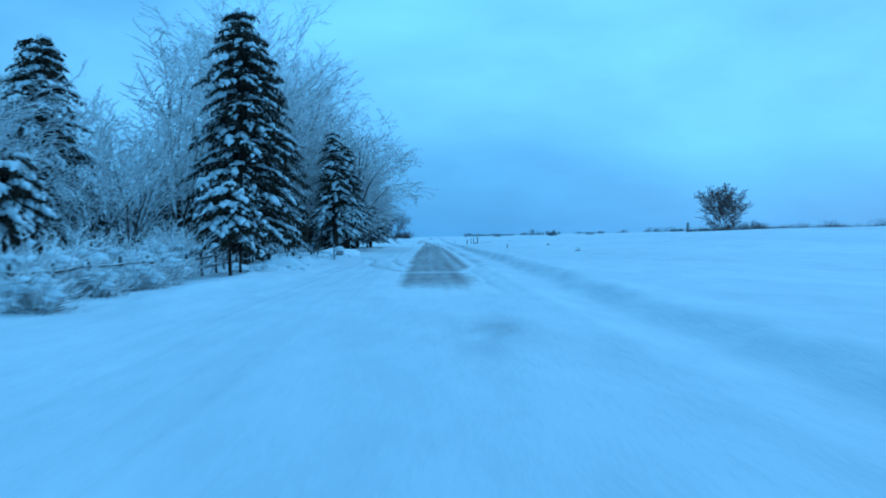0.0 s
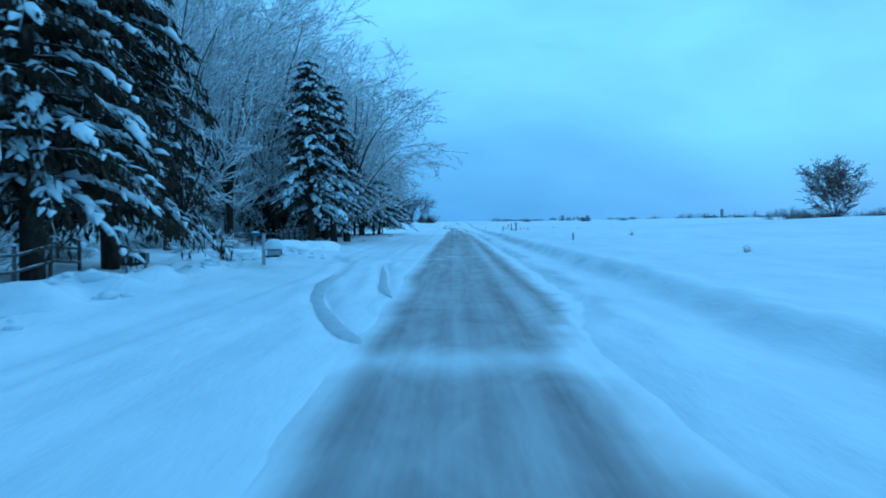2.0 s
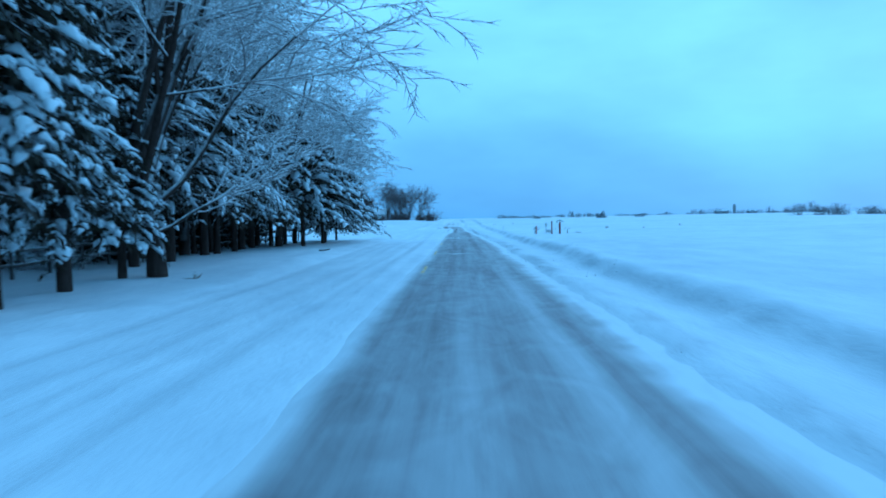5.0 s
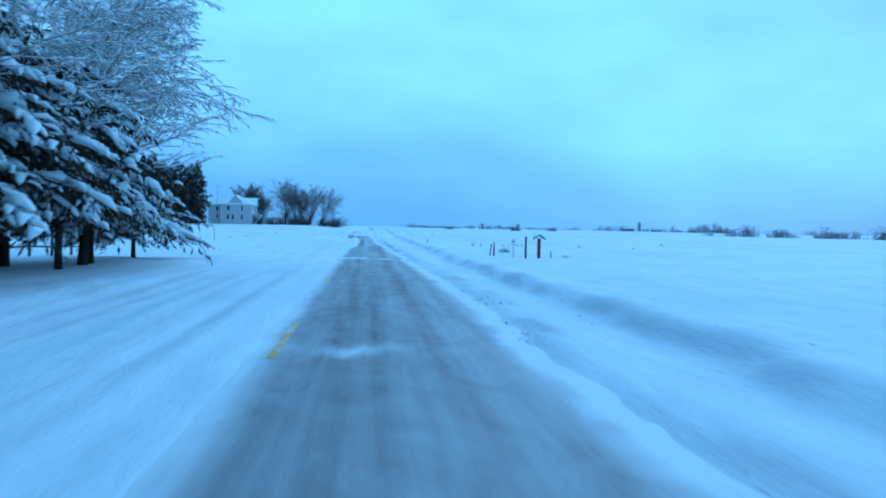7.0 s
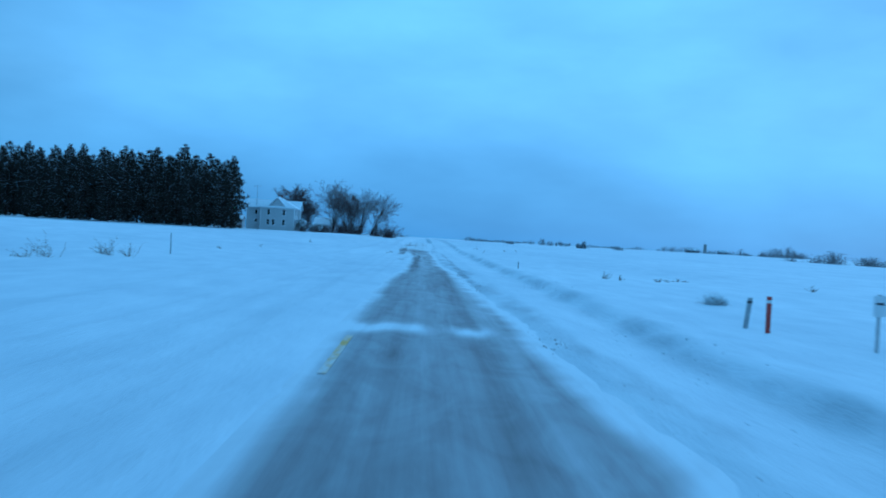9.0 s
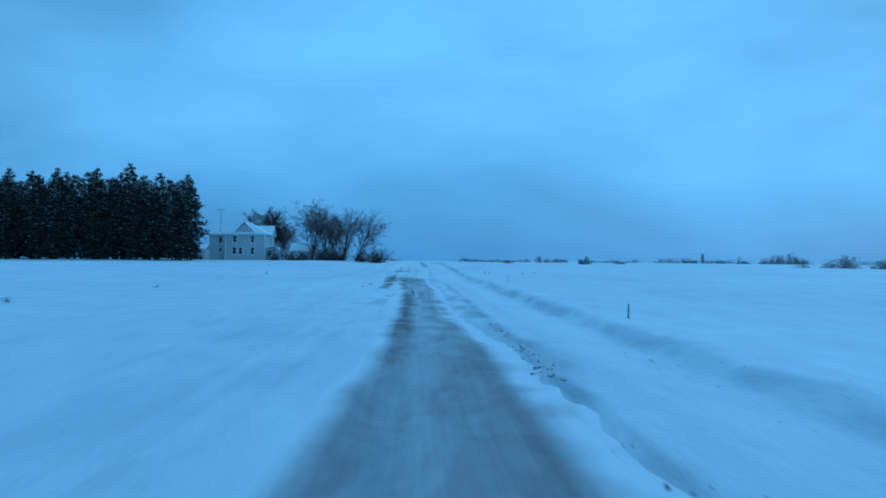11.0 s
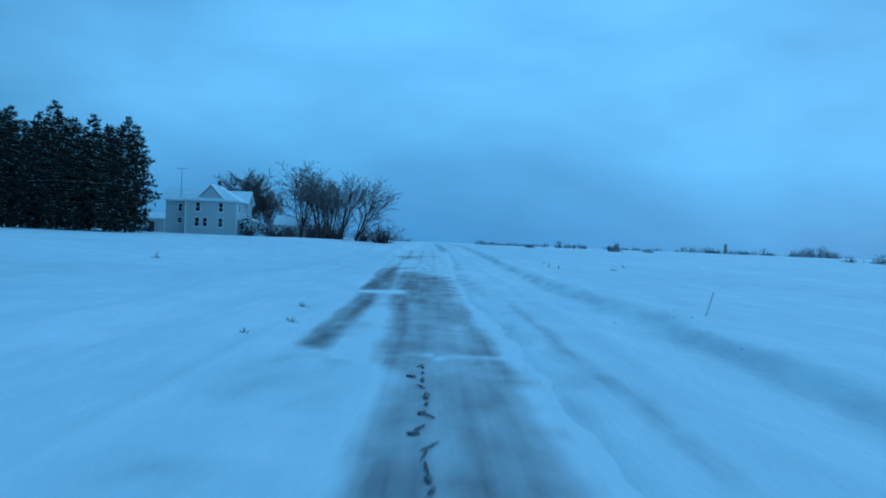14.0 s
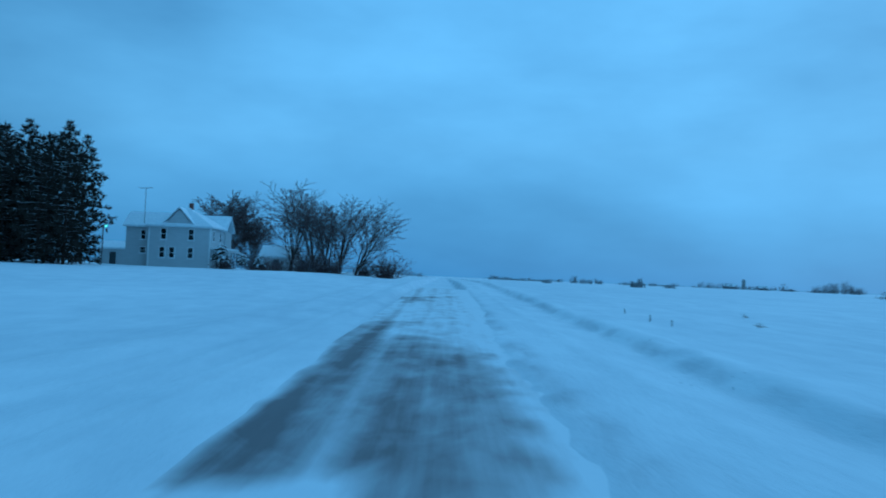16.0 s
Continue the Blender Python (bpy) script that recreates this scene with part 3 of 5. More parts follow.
tagged(part("slush_lumps", scatter("slush_lumps", 8, 320, (170, 206), lambda y: 2.22 + 0 * y, (0.012, 0.05, 0.1), 0.5, -0.1), SLUSH), "flat lumps of grey slush beside the lane", "slush", kind="stuff")
tagged(part("lane_lumps", scatter("lane_lumps", 9, 130, (176, 206), lambda y: -1.28 + 0 * y, (0.006, 0.028, 0.14), 0.5, 0.05), SLUSH), "loose lumps of slush on the drifted lane", "slush", kind="stuff")
tagged(part("road_slush", slush_row(4, 2200), SLUSH), "crumbs of grey slush along the edge of the lane", "slush", kind="stuff")

for k in range(4):
    y0 = 104.9 + 14.15 * k - 2.0
    lv, lf = sheet(np.linspace(-1.07, -0.95, 3), np.linspace(y0, y0 + 4.0, 14), lambda x, y: 0.006 + 0 * x)
    part("centre_line", fast_mesh("centre_line", lv, lf), YELLOW, road, "worn yellow centre dash")


# ---- trees ----
def unit(v):
    return v / (np.linalg.norm(v) + 1e-9)


def leafless(seed, height, fork, limbs, spread, twig_r, side=(8, 6, 4), lean=(0.0, 0.0), droop=0.0, low=2, lift=0.0, rise=0.1, fine=1, girth=1.0):
    """Segments of a leafless tree (fine: pieces in a twig): a short stem that forks into upswept limbs, each with ranked branches, branchlets and twigs."""
    rng = np.random.default_rng(seed)
    wood, crown = [], []
    up = np.array([0.0, 0.0, 1.0])
    r0 = height * 0.0145 * girth

    def grow(p, d, length, r, level):
        n = (7, 5, 2, fine)[level]
        end = max(twig_r * 0.9, r * 0.22)
        pts, ways, radii = [p], [d], [r]
        for k in range(n):
            u = (k + 1) / n
            pull = (rise, rise * 0.45, 0.03, -0.02)[level] - droop * (0.25, 0.7, 1.0, 1.3)[level] * u
            d = unit(d + rng.normal(0, (0.1, 0.15, 0.18, 0.12)[level], 3) + up * pull)
            if p[2] < lift and d[2] < 0.1:
                d = unit(d + up * 0.45)
            q = p + d * length / n
            ra, rb = r + (end - r) * (k / n) ** 0.8, r + (end - r) * u ** 0.8
            if level == 3 and k == n - 1:
                rb = 0.0
            (wood if ra > 0.055 else crown).append([*p, *q, ra, rb])
            p = q
            pts.append(p), ways.append(d), radii.append(rb)
        if level == 3:
            return
        count = side[level]
        first = (0.2, 0.12, 0.15)[level]
        for j in range(count):
            t = first + (1.0 - first) * ((j + rng.uniform(0.1, 0.9)) / count) ** 0.75
            i = min(int(t * n), n - 1)
            a = pts[i] + (pts[i + 1] - pts[i]) * (t * n - i)
            flat = np.cross(ways[i + 1], up) + rng.normal(0, 0.3 if level else 0.9, 3)
            flat = unit(flat - ways[i + 1] * flat.dot(ways[i + 1])) * (1 if j % 2 else -1)
            angle = rng.uniform(0.5, 1.05)
            reach = length * ((0.52 - 0.14 * t, 0.44 - 0.1 * t, 0.42 - 0.1 * t)[level]) * rng.uniform(0.7, 1.2)
            grow(a, unit(ways[i + 1] * math.cos(angle) + flat * math.sin(angle)), reach, max(twig_r, min(radii[i] * 0.62, reach * 0.016)), level + 1)

    p, d = np.array([0.0, 0.0, -0.5]), unit(np.array([lean[0] * 0.3, lean[1] * 0.3, 1.0]))
    top, n = height * fork, 6
    stem = [p]
    for k in range(n):
        q = p + d * (top + 0.5) / n
        wood.append([*p, *q, r0 * (1.35 - 0.45 * k / n), r0 * (1.35 - 0.45 * (k + 1) / n)])
        p, d = q, unit(d + rng.normal(0, 0.06, 3) + up * 0.05)
        stem.append(p)
    for k in range(limbs):
        az = k * 2.39996 + rng.uniform(-0.35, 0.35)
        out = spread * (0.25 + 0.75 * (k / max(1, limbs - 1))) * rng.uniform(0.85, 1.15)
        way = unit(np.array([math.cos(az) * out + lean[0], math.sin(az) * out + lean[1], 1.0]))
        at = stem[n - min(2, k // 3)]
        grow(at, way, (height - at[2]) * (0.94 - 0.2 * (out / max(spread, 0.1)) ** 2 * rng.uniform(0.5, 1.0)), r0 * (0.72 - 0.32 * k / limbs), 0)
    for k in range(low):
        az = k * 2.2 + 1.0 + rng.uniform(-0.4, 0.4)
        at = stem[n // 2 + k % 3]
        grow(at, unit(np.array([math.cos(az), math.sin(az), 0.45])), height * rng.uniform(0.28, 0.4), r0 * 0.34, 0)
    return wood, crown


def tree_thing(name, wood, crown, mats, label, category="tree"):
    t = thing(name, (0, 0, 0), label, category)
    stout = [s for s in wood if s[6] > 0.07]
    v, f = tubes(stout, 7)
    part("trunk", fast_mesh("trunk", v, f), mats[0], t)
    slim = [s for s in wood if s[6] <= 0.07]
    if slim:
        v, f = tubes(slim, 5)
        part("limbwood", fast_mesh("limbwood", v, f), mats[0], t)["kind"] = "stuff"
    part("crown", twig_mesh("crown", crown), mats[1], t)
    return t


def grove_pine(seed, height, radius, foot, whorls, label):
    """A dark pine of a grove: level boughs in uneven whorls, each ending in upswept tufts of needles, with flecks of snow."""
    rng = np.random.default_rng(seed)
    t = thing("pine_tree", (0, 0, 0), label, "pine")
    v, f = tubes([[0, 0, -0.5, 0, 0, height * 0.5, height * 0.0125, height * 0.008], [0, 0, height * 0.5, 0, 0, height * 0.97, height * 0.008, 0.02]], 7)
    part("trunk", fast_mesh("trunk", v, f), BARK, t)
    wood, tri, snow_v, snow_f = [], [], [], []
    pad = np.array([[1, 0, 0], [0.2, 0.9, 0], [-0.9, 0.3, 0], [-0.3, -0.9, 0], [0, 0, 0.5]], float)
    pad_f = np.array([[0, 1, 4], [1, 2, 4], [2, 3, 4], [3, 0, 4]])
    up = np.array([0, 0, 1.0])

    def tuft(p, way, size):
        for _ in range(5):
            d = unit(way * 0.7 + rng.normal(0, 0.65, 3) + up * 0.25)
            l = size * rng.uniform(0.65, 1.2)
            c = unit(np.cross(d, rng.normal(0, 1, 3))) * l * rng.uniform(0.13, 0.24)
            tri.append([p + c, p - c * rng.uniform(0.5, 1.2), p + d * l])

    for w in range(whorls):
        s = w / (whorls - 1)
        z = foot + (height * 0.96 - foot) * s + rng.normal(0, 0.12)
        girth = min(1.0, 0.62 + 0.9 * s) * (1 - max(0.0, (s - 0.55) / 0.47) ** 1.35) * rng.uniform(0.75, 1.15)
        for b in range(4 if s < 0.9 else 3):
            az = w * 1.1 + b * (math.pi / 2) + rng.uniform(-0.5, 0.5)
            L = radius * girth * rng.uniform(0.6, 1.25) + 0.22
            head = np.array([math.cos(az), math.sin(az), 0.0])
            tilt = rng.uniform(-0.28, 0.08) + 0.55 * s * s
            tip = np.array([0, 0, z]) + head * L + up * L * tilt
            wood.append([0, 0, z, *tip, 0.03 + 0.008 * L, 0.012])
            n = 2 + int(2.0 * L)
            for k in range(n):
                u = 0.3 + 0.7 * (k + rng.uniform(0.3, 1.0)) / n
                p = np.array([0, 0, z]) + (tip - np.array([0, 0, z])) * u + rng.normal(0, 0.13, 3)
                tuft(p, unit(head * 0.8 + up * (0.1 + 0.6 * s) + rng.normal(0, 0.35, 3)), 0.74 - 0.14 * s)
            if rng.uniform() < 0.6:
                q = pad * (1 + rng.uniform(-0.3, 0.3, (5, 1))) * np.array([rng.uniform(0.18, 0.48), rng.uniform(0.14, 0.34), 0.2])
                snow_f.append(pad_f + 5 * len(snow_v))
                snow_v.append(np.array([0, 0, z]) + (tip - np.array([0, 0, z])) * rng.uniform(0.65, 1.0) + up * 0.12 + q)
    tri.extend([[np.array([0.1, 0, height * 0.93]), np.array([-0.1, 0.05, height * 0.93]), np.array([0, 0, height * 1.01])]])
    tri = np.array(tri).reshape(-1, 3)
    part("foliage", fast_mesh("foliage", tri, np.arange(len(tri)).reshape(-1, 3), False), PINE, t)
    v, f = tubes(wood, 3)
    part("limbwood", fast_mesh("limbwood", v, f), BARK, t)["kind"] = "stuff"
    part("snow_load", fast_mesh("snow_load", np.concatenate(snow_v), np.concatenate(snow_f)), DRIFT, t, "flecks of snow lying on the boughs")["kind"] = "stuff"
    return t


def arched_spruce(seed, height, radius, foot, whorls, label, full=0.65, heavy=0.75, cap=1.0, hang=1.0, blade=1.0):
    """A spruce with a bare foot: arched boughs with ranked, hanging branchlets, dark below, and long fingers of snow along their tops."""
    rng = np.random.default_rng(seed)
    t = thing("spruce_tree", (0, 0, 0), label, "conifer")
    v, f = tubes([[0, 0, -0.5, 0, 0, height * 0.5, height * 0.021, height * 0.013], [0, 0, height * 0.5, 0, 0, height * 0.98, height * 0.013, 0.015]], 9)
    part("trunk", fast_mesh("trunk", v, f), BARK, t)
    wood, tri, snow_v, snow_f = [], [], [], []
    down = np.array([0, 0, -1.0])
    count = 0

    def ridge(line, widths, sides):
        """A rounded, tapering ridge of snow along a bent line."""
        nonlocal count
        m = len(line)
        rings = []
        for k in range(m):
            d = unit(line[min(k + 1, m - 1)] - line[max(k - 1, 0)])
            across = unit(np.cross(d, down) + 1e-6)
            over = unit(np.cross(across, d))
            over = over if over[2] > 0 else -over
            w = widths[k] * rng.uniform(0.6, 1.45)
            for s in range(sides):
                a = 2 * math.pi * s / sides + 0.4
                h = math.sin(a)
                rings.append(line[k] + across * math.cos(a) * w * rng.uniform(0.85, 1.15) + over * (h * w * (0.75 if h > 0 else 0.35) + 0.35 * w))
        rings.append(line[-1] + unit(line[-1] - line[-2]) * widths[-1] * 0.9)
        tip = len(rings) - 1
        quads = []
        for k in range(m - 1):
            for s in range(sides):
                a, b = k * sides + s, k * sides + (s + 1) % sides
                quads += [[a, b, b + sides], [a, b + sides, a + sides]]
        last = (m - 1) * sides
        quads += [[last + s, last + (s + 1) % sides, tip] for s in range(sides)]
        quads += [[0, s + 1, s] for s in range(1, sides - 1)]
        snow_v.append(np.array(rings))
        snow_f.append(np.array(quads) + count)
        count += len(rings)

    def needles(a, e, n, wide):
        c = unit(np.cross(e, down) + rng.normal(0, 0.45, 3)) * n * wide
        tri.extend([[a, a + e * n * 0.45 + c, a + e * n], [a, a + e * n, a + e * n * 0.45 - c]])

    for w in range(whorls):
        s = (w / whorls) ** 1.05
        for b in range(5):
            z = foot + (height * 0.97 - foot) * s + rng.normal(0, 0.2)
            az = w * 1.9 + b * 1.2566 + rng.uniform(-0.4, 0.4)
            L = radius * (1 - s) ** full * rng.uniform(0.6, 1.15) + 0.2
            head, side = np.array([math.cos(az), math.sin(az), 0.0]), np.array([-math.sin(az), math.cos(az), 0.0])
            climb, sag, bend = rng.uniform(0.0, 0.16) + 0.25 * s, rng.uniform(0.42, 0.72) * hang, rng.normal(0, 0.1)

            def at(u):
                return np.array([0, 0, z]) + head * L * u + side * L * bend * u * u + np.array([0, 0, L * (climb * u - sag * u ** 2.1)])
            for u0, u1 in ((0, 0.4), (0.4, 0.75), (0.75, 1.0)):
                wood.append([*at(u0), *at(u1), 0.012 + 0.013 * L * (1 - u0), 0.01 + 0.013 * L * (1 - u1)])
            load = rng.uniform(0.7, 1.15) if rng.uniform() < heavy else rng.uniform(0.0, 0.35 if heavy > 0.3 else 0.1)
            for _ in range(9):
                a = at(rng.uniform(0.05, 0.6)) + rng.normal(0, 0.08, 3)
                needles(a, unit(head * 0.6 + side * rng.uniform(-1, 1) + down * rng.uniform(0.2, 1.2)), rng.uniform(0.35, 0.75) * min(1.0, 0.35 + 0.4 * L), rng.uniform(0.16, 0.3))
            ranks = int(4 + 3.4 * L)
            for k in range(ranks):
                u = 0.22 + 0.8 * (k + rng.uniform(0.1, 0.9)) / ranks
                p = at(min(u, 1.0))
                flank = 1 if k % 2 else -1
                l = (L * 0.36 * (1.2 - 0.8 * u) + rng.uniform(0.14, 0.3)) * rng.uniform(0.8, 1.2)
                d = unit(head * rng.uniform(0.55, 1.0) + side * flank * rng.uniform(0.25, 0.9) + down * rng.uniform(0.05, 0.4))
                mid = p + d * l * 0.5
                tip = mid + unit(d + down * rng.uniform(0.5, 1.1)) * l * 0.5
                for j in range(8):
                    a = p + (mid - p) * (j / 4) if j < 4 else mid + (tip - mid) * (j / 4 - 1)
                    needles(a + rng.normal(0, 0.03, 3), unit(d * rng.uniform(0.1, 0.8) + down * rng.uniform(0.4, 1.3) + rng.normal(0, 0.3, 3)), rng.uniform(0.16, 0.34) * blade, rng.uniform(0.1, 0.18))
                if rng.uniform() < 0.04 + 0.62 * load:
                    r = rng.uniform(0.04, 0.1) * (0.65 + 0.5 * load) * cap * min(1.0, 0.5 + 0.5 * L)
                    v0 = rng.uniform(0.0, 0.5)
                    lift_off = np.array([0, 0, 0.02])
                    ridge([p + (mid - p) * v0 + lift_off, p + (mid - p) * (0.55 + 0.45 * v0) + lift_off, mid + (tip - mid) * rng.uniform(0.0, 0.25)], [r * 1.1, r * 1.2, r * 0.5], 4)
            if load > 0.5 and L > 0.6:
                u0 = rng.uniform(0.15, 0.4)
                for _ in range(3 if L > 2.2 else 2 if L > 1.2 else 1):
                    r = rng.uniform(0.07, 0.14) * (0.7 + 0.4 * load) * cap * min(1.0, 0.4 + 0.4 * L)
                    u1 = min(0.92, u0 + rng.uniform(0.16, 0.32))
                    sway = side * rng.normal(0, 0.08) * L
                    ridge([at(u0 + (u1 - u0) * q) + sway * q for q in (0.0, 0.35, 0.7, 1.0)], [r * 0.5, r * rng.uniform(0.8, 1.5), r * rng.uniform(0.8, 1.5), r * 0.5], 6)
                    u0 = min(u1 + rng.uniform(-0.08, 0.12), 0.7)
    tri = np.array(tri).reshape(-1, 3)
    part("foliage", fast_mesh("foliage", tri, np.arange(len(tri)).reshape(-1, 3), False), NEEDLE, t)
    v, f = tubes(wood, 4)
    part("limbwood", fast_mesh("limbwood", v, f), BARK, t)["kind"] = "stuff"
    part("snow_load", fast_mesh("snow_load", np.concatenate(snow_v), np.concatenate(snow_f)), DRIFT, t, "fingers of snow lying along the boughs")["kind"] = "stuff"
    return t


def put(ob, x, y, scale=1.0, turn=0.0, sink=0.1, tall=1.0, first=False, label="", group=""):
    """Stands a tree on the snow: the model itself the first time, then copies."""
    m = pose(x, y, ground_at(x, y) - sink, 0, 0, turn)
    if first:
        ob.matrix_basis = m
        made = ob
    else:
        made = copy_thing(ob, m)
    made.scale = (scale, scale, scale * tall)
    return tagged(made, label, "", group)


WOODS = "snowy roadside trees"
SPRUCES = "snow-laden spruces"
# tall roadside spruces
big = arched_spruce(3, 17.0, 3.5, 2.6, 34, "tall dark spruce with heavy snow, beside a rail fence", 0.42, 0.78, 1.3, blade=1.35)
put(big, -12.0, 53.5, 1.02, 20, first=True, group=SPRUCES)
put(arched_spruce(5, 16.8, 3.4, 2.6, 36, "tall dark spruce with less snow, beside its taller neighbour", 0.42, 0.16, blade=1.45), -12.3, 59.5, 1.0, 130, first=True, group=SPRUCES)
put(big, -23.0, 49.0, 1.0, 250, tall=0.86, group=SPRUCES, label="snow-covered spruce standing back among rimed trees")
put(big, -30.0, 31.0, 0.9, 80, group=SPRUCES, label="snow-covered spruce at the edge of the woods")
mid = arched_spruce(8, 13.4, 2.6, 3.0, 27, "snow-laden spruce with two bare stems at its foot", 0.52, 0.8, 1.3)
put(mid, -9.9, 87.2, 1.0, 0, first=True, group=SPRUCES)
put(mid, -9.0, 91.8, 0.93, 140, group=SPRUCES, label="snow-laden spruce close beside a taller one")
put(mid, -9.8, 96.5, 0.72, 220, group=SPRUCES)
put(mid, -10.2, 101.0, 0.55, 300, group=SPRUCES, label="short snow-laden spruce in the row")
low = arched_spruce(15, 4.5, 1.5, 2.1, 9, "small spreading evergreen bowed under thick snow", 0.35, 0.92, 1.5, 0.9)
put(low, -9.1, 37.4, 1.0, 0, first=True)
put(low, -9.2, 39.9, 0.82, 150)
put(low, -15.5, 30.0, 1.15, 60)

row = arched_spruce(21, 11.0, 3.9, 3.9, 14, "row spruce with a bare foot and long arched snowy boughs", 0.6, 0.9, 1.1, 0.9)
rng = random.Random(5)
first = True
for k in range(11):
    y = 106.0 + 2.75 * k
    put(row, -12.0 + rng.uniform(-0.6, 0.6), y, rng.uniform(0.8, 1.0) if k < 8 else rng.uniform(0.66, 0.78), rng.uniform(0, 360), first=first, group="spruces in a row along the fence")
    first = False
broad = arched_spruce(27, 7.0, 4.0, 2.6, 15, "low broad spruce ending the row, with bowed snowy boughs", 0.42, 0.92, 1.25, 0.75)
first = True
for x, y, s, a in ((-9.4, 126.0, 1.0, 30), (-9.2, 132.0, 0.92, 160), (-9.8, 136.8, 0.82, 280), (-9.8, 142.2, 0.74, 75)):
    put(broad, x, y, s, a, tall=0.7 if y > 135 else 1.0, first=first, group="spruces in a row along the fence")
    first = False

# leafless, rimed trees
w, c = leafless(31, 24.0, 0.16, 9, 0.36, 0.023, (11, 9, 7), low=1, lift=3.0, girth=0.75)
tall = tree_thing("leafless_tree", w, c, (BARK, TWIG), "tall leafless tree with every twig rimed white")
w, c = leafless(47, 16.5, 0.22, 10, 0.85, 0.02, (11, 9, 8), (0.04, 0.0), 0.1, 2, 5.6, 0.05)
wide = tree_thing("leafless_tree", w, c, (BARK, TWIG), "broad leafless tree whose rimed twigs hang over the road")
w, c = leafless(58, 14.0, 0.18, 7, 0.6, 0.025, (8, 6, 5), low=2)
w2, c2 = [], []
for k, (lx, ly) in enumerate(((0.13, 0.05), (-0.26, 0.1), (0.0, -0.2))):
    a, b = leafless(80 + k, 20.0 - 1.5 * k, 0.2, 5, 0.42, 0.026, (9, 7, 6), (lx, ly), low=1, lift=3.5, girth=0.65)
    w2, c2 = w2 + a, c2 + b
twin = tree_thing("leafless_tree", w2, c2, (BARK, TWIG), "tall leafless tree with three dark stems and rimed twigs")
young = tree_thing("leafless_tree", w, c, (BARK, TWIG), "slender leafless tree white with rime")
put(tall, -17.0, 78.6, 0.8, 300, tall=1.16, first=True, group=WOODS)
put(twin, -17.4, 93.2, 1.1, 20, first=True, group=WOODS)
put(twin, -19.5, 107.0, 0.95, 200, group=WOODS)
put(wide, -9.3, 101.5, 1.1, 0, tall=0.84, first=True, group=WOODS)
put(wide, -10.9, 126.0, 0.82, 200, group=WOODS, label="broad rimed tree at the end of the row")
w, c = leafless(49, 10.5, 0.3, 11, 0.75, 0.017, (13, 11, 9), (0.08, 0.0), 0.2, 0, 4.2, 0.03)
put(tree_thing("leafless_tree", w, c, (BARK, TWIG), "spreading tree thick with rime over the last spruces"), -9.7, 135.6, 1.0, 0, first=True, group=WOODS)
for x, y, s, a in ((-12.5, 109.5, 0.84, 90), (-13.2, 115.5, 0.9, 250), (-13.6, 121.0, 0.9, 20)):
    put(wide, x, y, s, a, group=WOODS, label="broad rimed tree among the spruces of the row")
put(young, -26.0, 38.0, 0.95, 0, tall=0.75, first=True, group=WOODS)
w, c = leafless(64, 21.0, 0.16, 7, 0.6, 0.042, (7, 6, 5), low=2, girth=0.8)
back = tree_thing("leafless_tree", w, c, (BARK, TWIG), "leafless tree deep in the woods, thick with rime")
put(back, -26.0, 86.0, 1.0, 30, first=True, group=WOODS)
spots = [(-16, 117, 0.88), (-18, 127, 0.8), (-17, 104, 0.9)]
for k, (x, y, s) in enumerate(spots):
    put(tall, x, y, s, 67 * k, group=WOODS)
spots = [(-25, 100, 1.1), (-24, 113, 1.05), (-27, 128, 0.95), (-40, 64, 0.85), (-21, 90, 1.05), 
         (-31, 122, 1.0), (-30, 50, 0.72), (-36, 42, 0.7), (-33, 60, 0.78), (-42, 52, 0.78), (-45, 80, 0.85),
         (-34, 115, 0.78), (-27, 56, 0.72), (-38, 54, 0.78), (-33, 34, 0.64), (-38, 72, 0.8), (-22, 97, 0.75), (-24, 64, 0.62),
         (-40, 30, 0.7), (-21, 119, 0.7)]
for k, (x, y, s) in enumerate(spots):
    put(back, x, y, s * (0.8 if x < -28 else 0.95), 71 * k, tall=0.78 if y < 62 else 0.95, group=WOODS)
spots = [(-19, 33, 0.8), (-17, 42, 0.62), (-20, 57, 0.9), (-15, 99, 0.7), (-14.5, 112, 0.75), (-22, 24, 0.7), (-15.5, 126, 0.7), (-28, 22, 0.8), (-13.2, 117, 0.62), (-13.0, 129, 0.66),
         (-23, 44, 0.9), (-18, 62, 0.75), (-19, 71, 0.7), (-18, 50, 0.7)]
for k, (x, y, s) in enumerate(spots):
    put(young, x, y, s, 53 * k, tall=0.72 if y < 62 else 1.0, group=WOODS)


def bush(seed, count, size, flat=0.75, r=0.012):
    rng = np.random.default_rng(seed)
    seg = []
    for _ in range(count):
        az, el = rng.uniform(0, 2 * math.pi), rng.uniform(0.25, 1.45)
        d = np.array([math.cos(az) * math.cos(el), math.sin(az) * math.cos(el), math.sin(el) * flat])
        p = np.array([rng.normal(0, size * 0.12), rng.normal(0, size * 0.12), -0.05])
        l = size * rng.uniform(0.5, 1.0)
        for k in range(3):
            q = p + unit(d + rng.normal(0, 0.22, 3) - np.array([0, 0, 0.12 * k])) * l / 3
            seg.append([*p, *q, r * (1.5 - 0.35 * k), r * (1.15 - 0.35 * k)])
            for _ in range(2):
                e = unit(d + rng.normal(0, 0.6, 3))
                seg.append([*q, *(q + e * l * 0.25), r, 0.0])
            p = q
    return seg


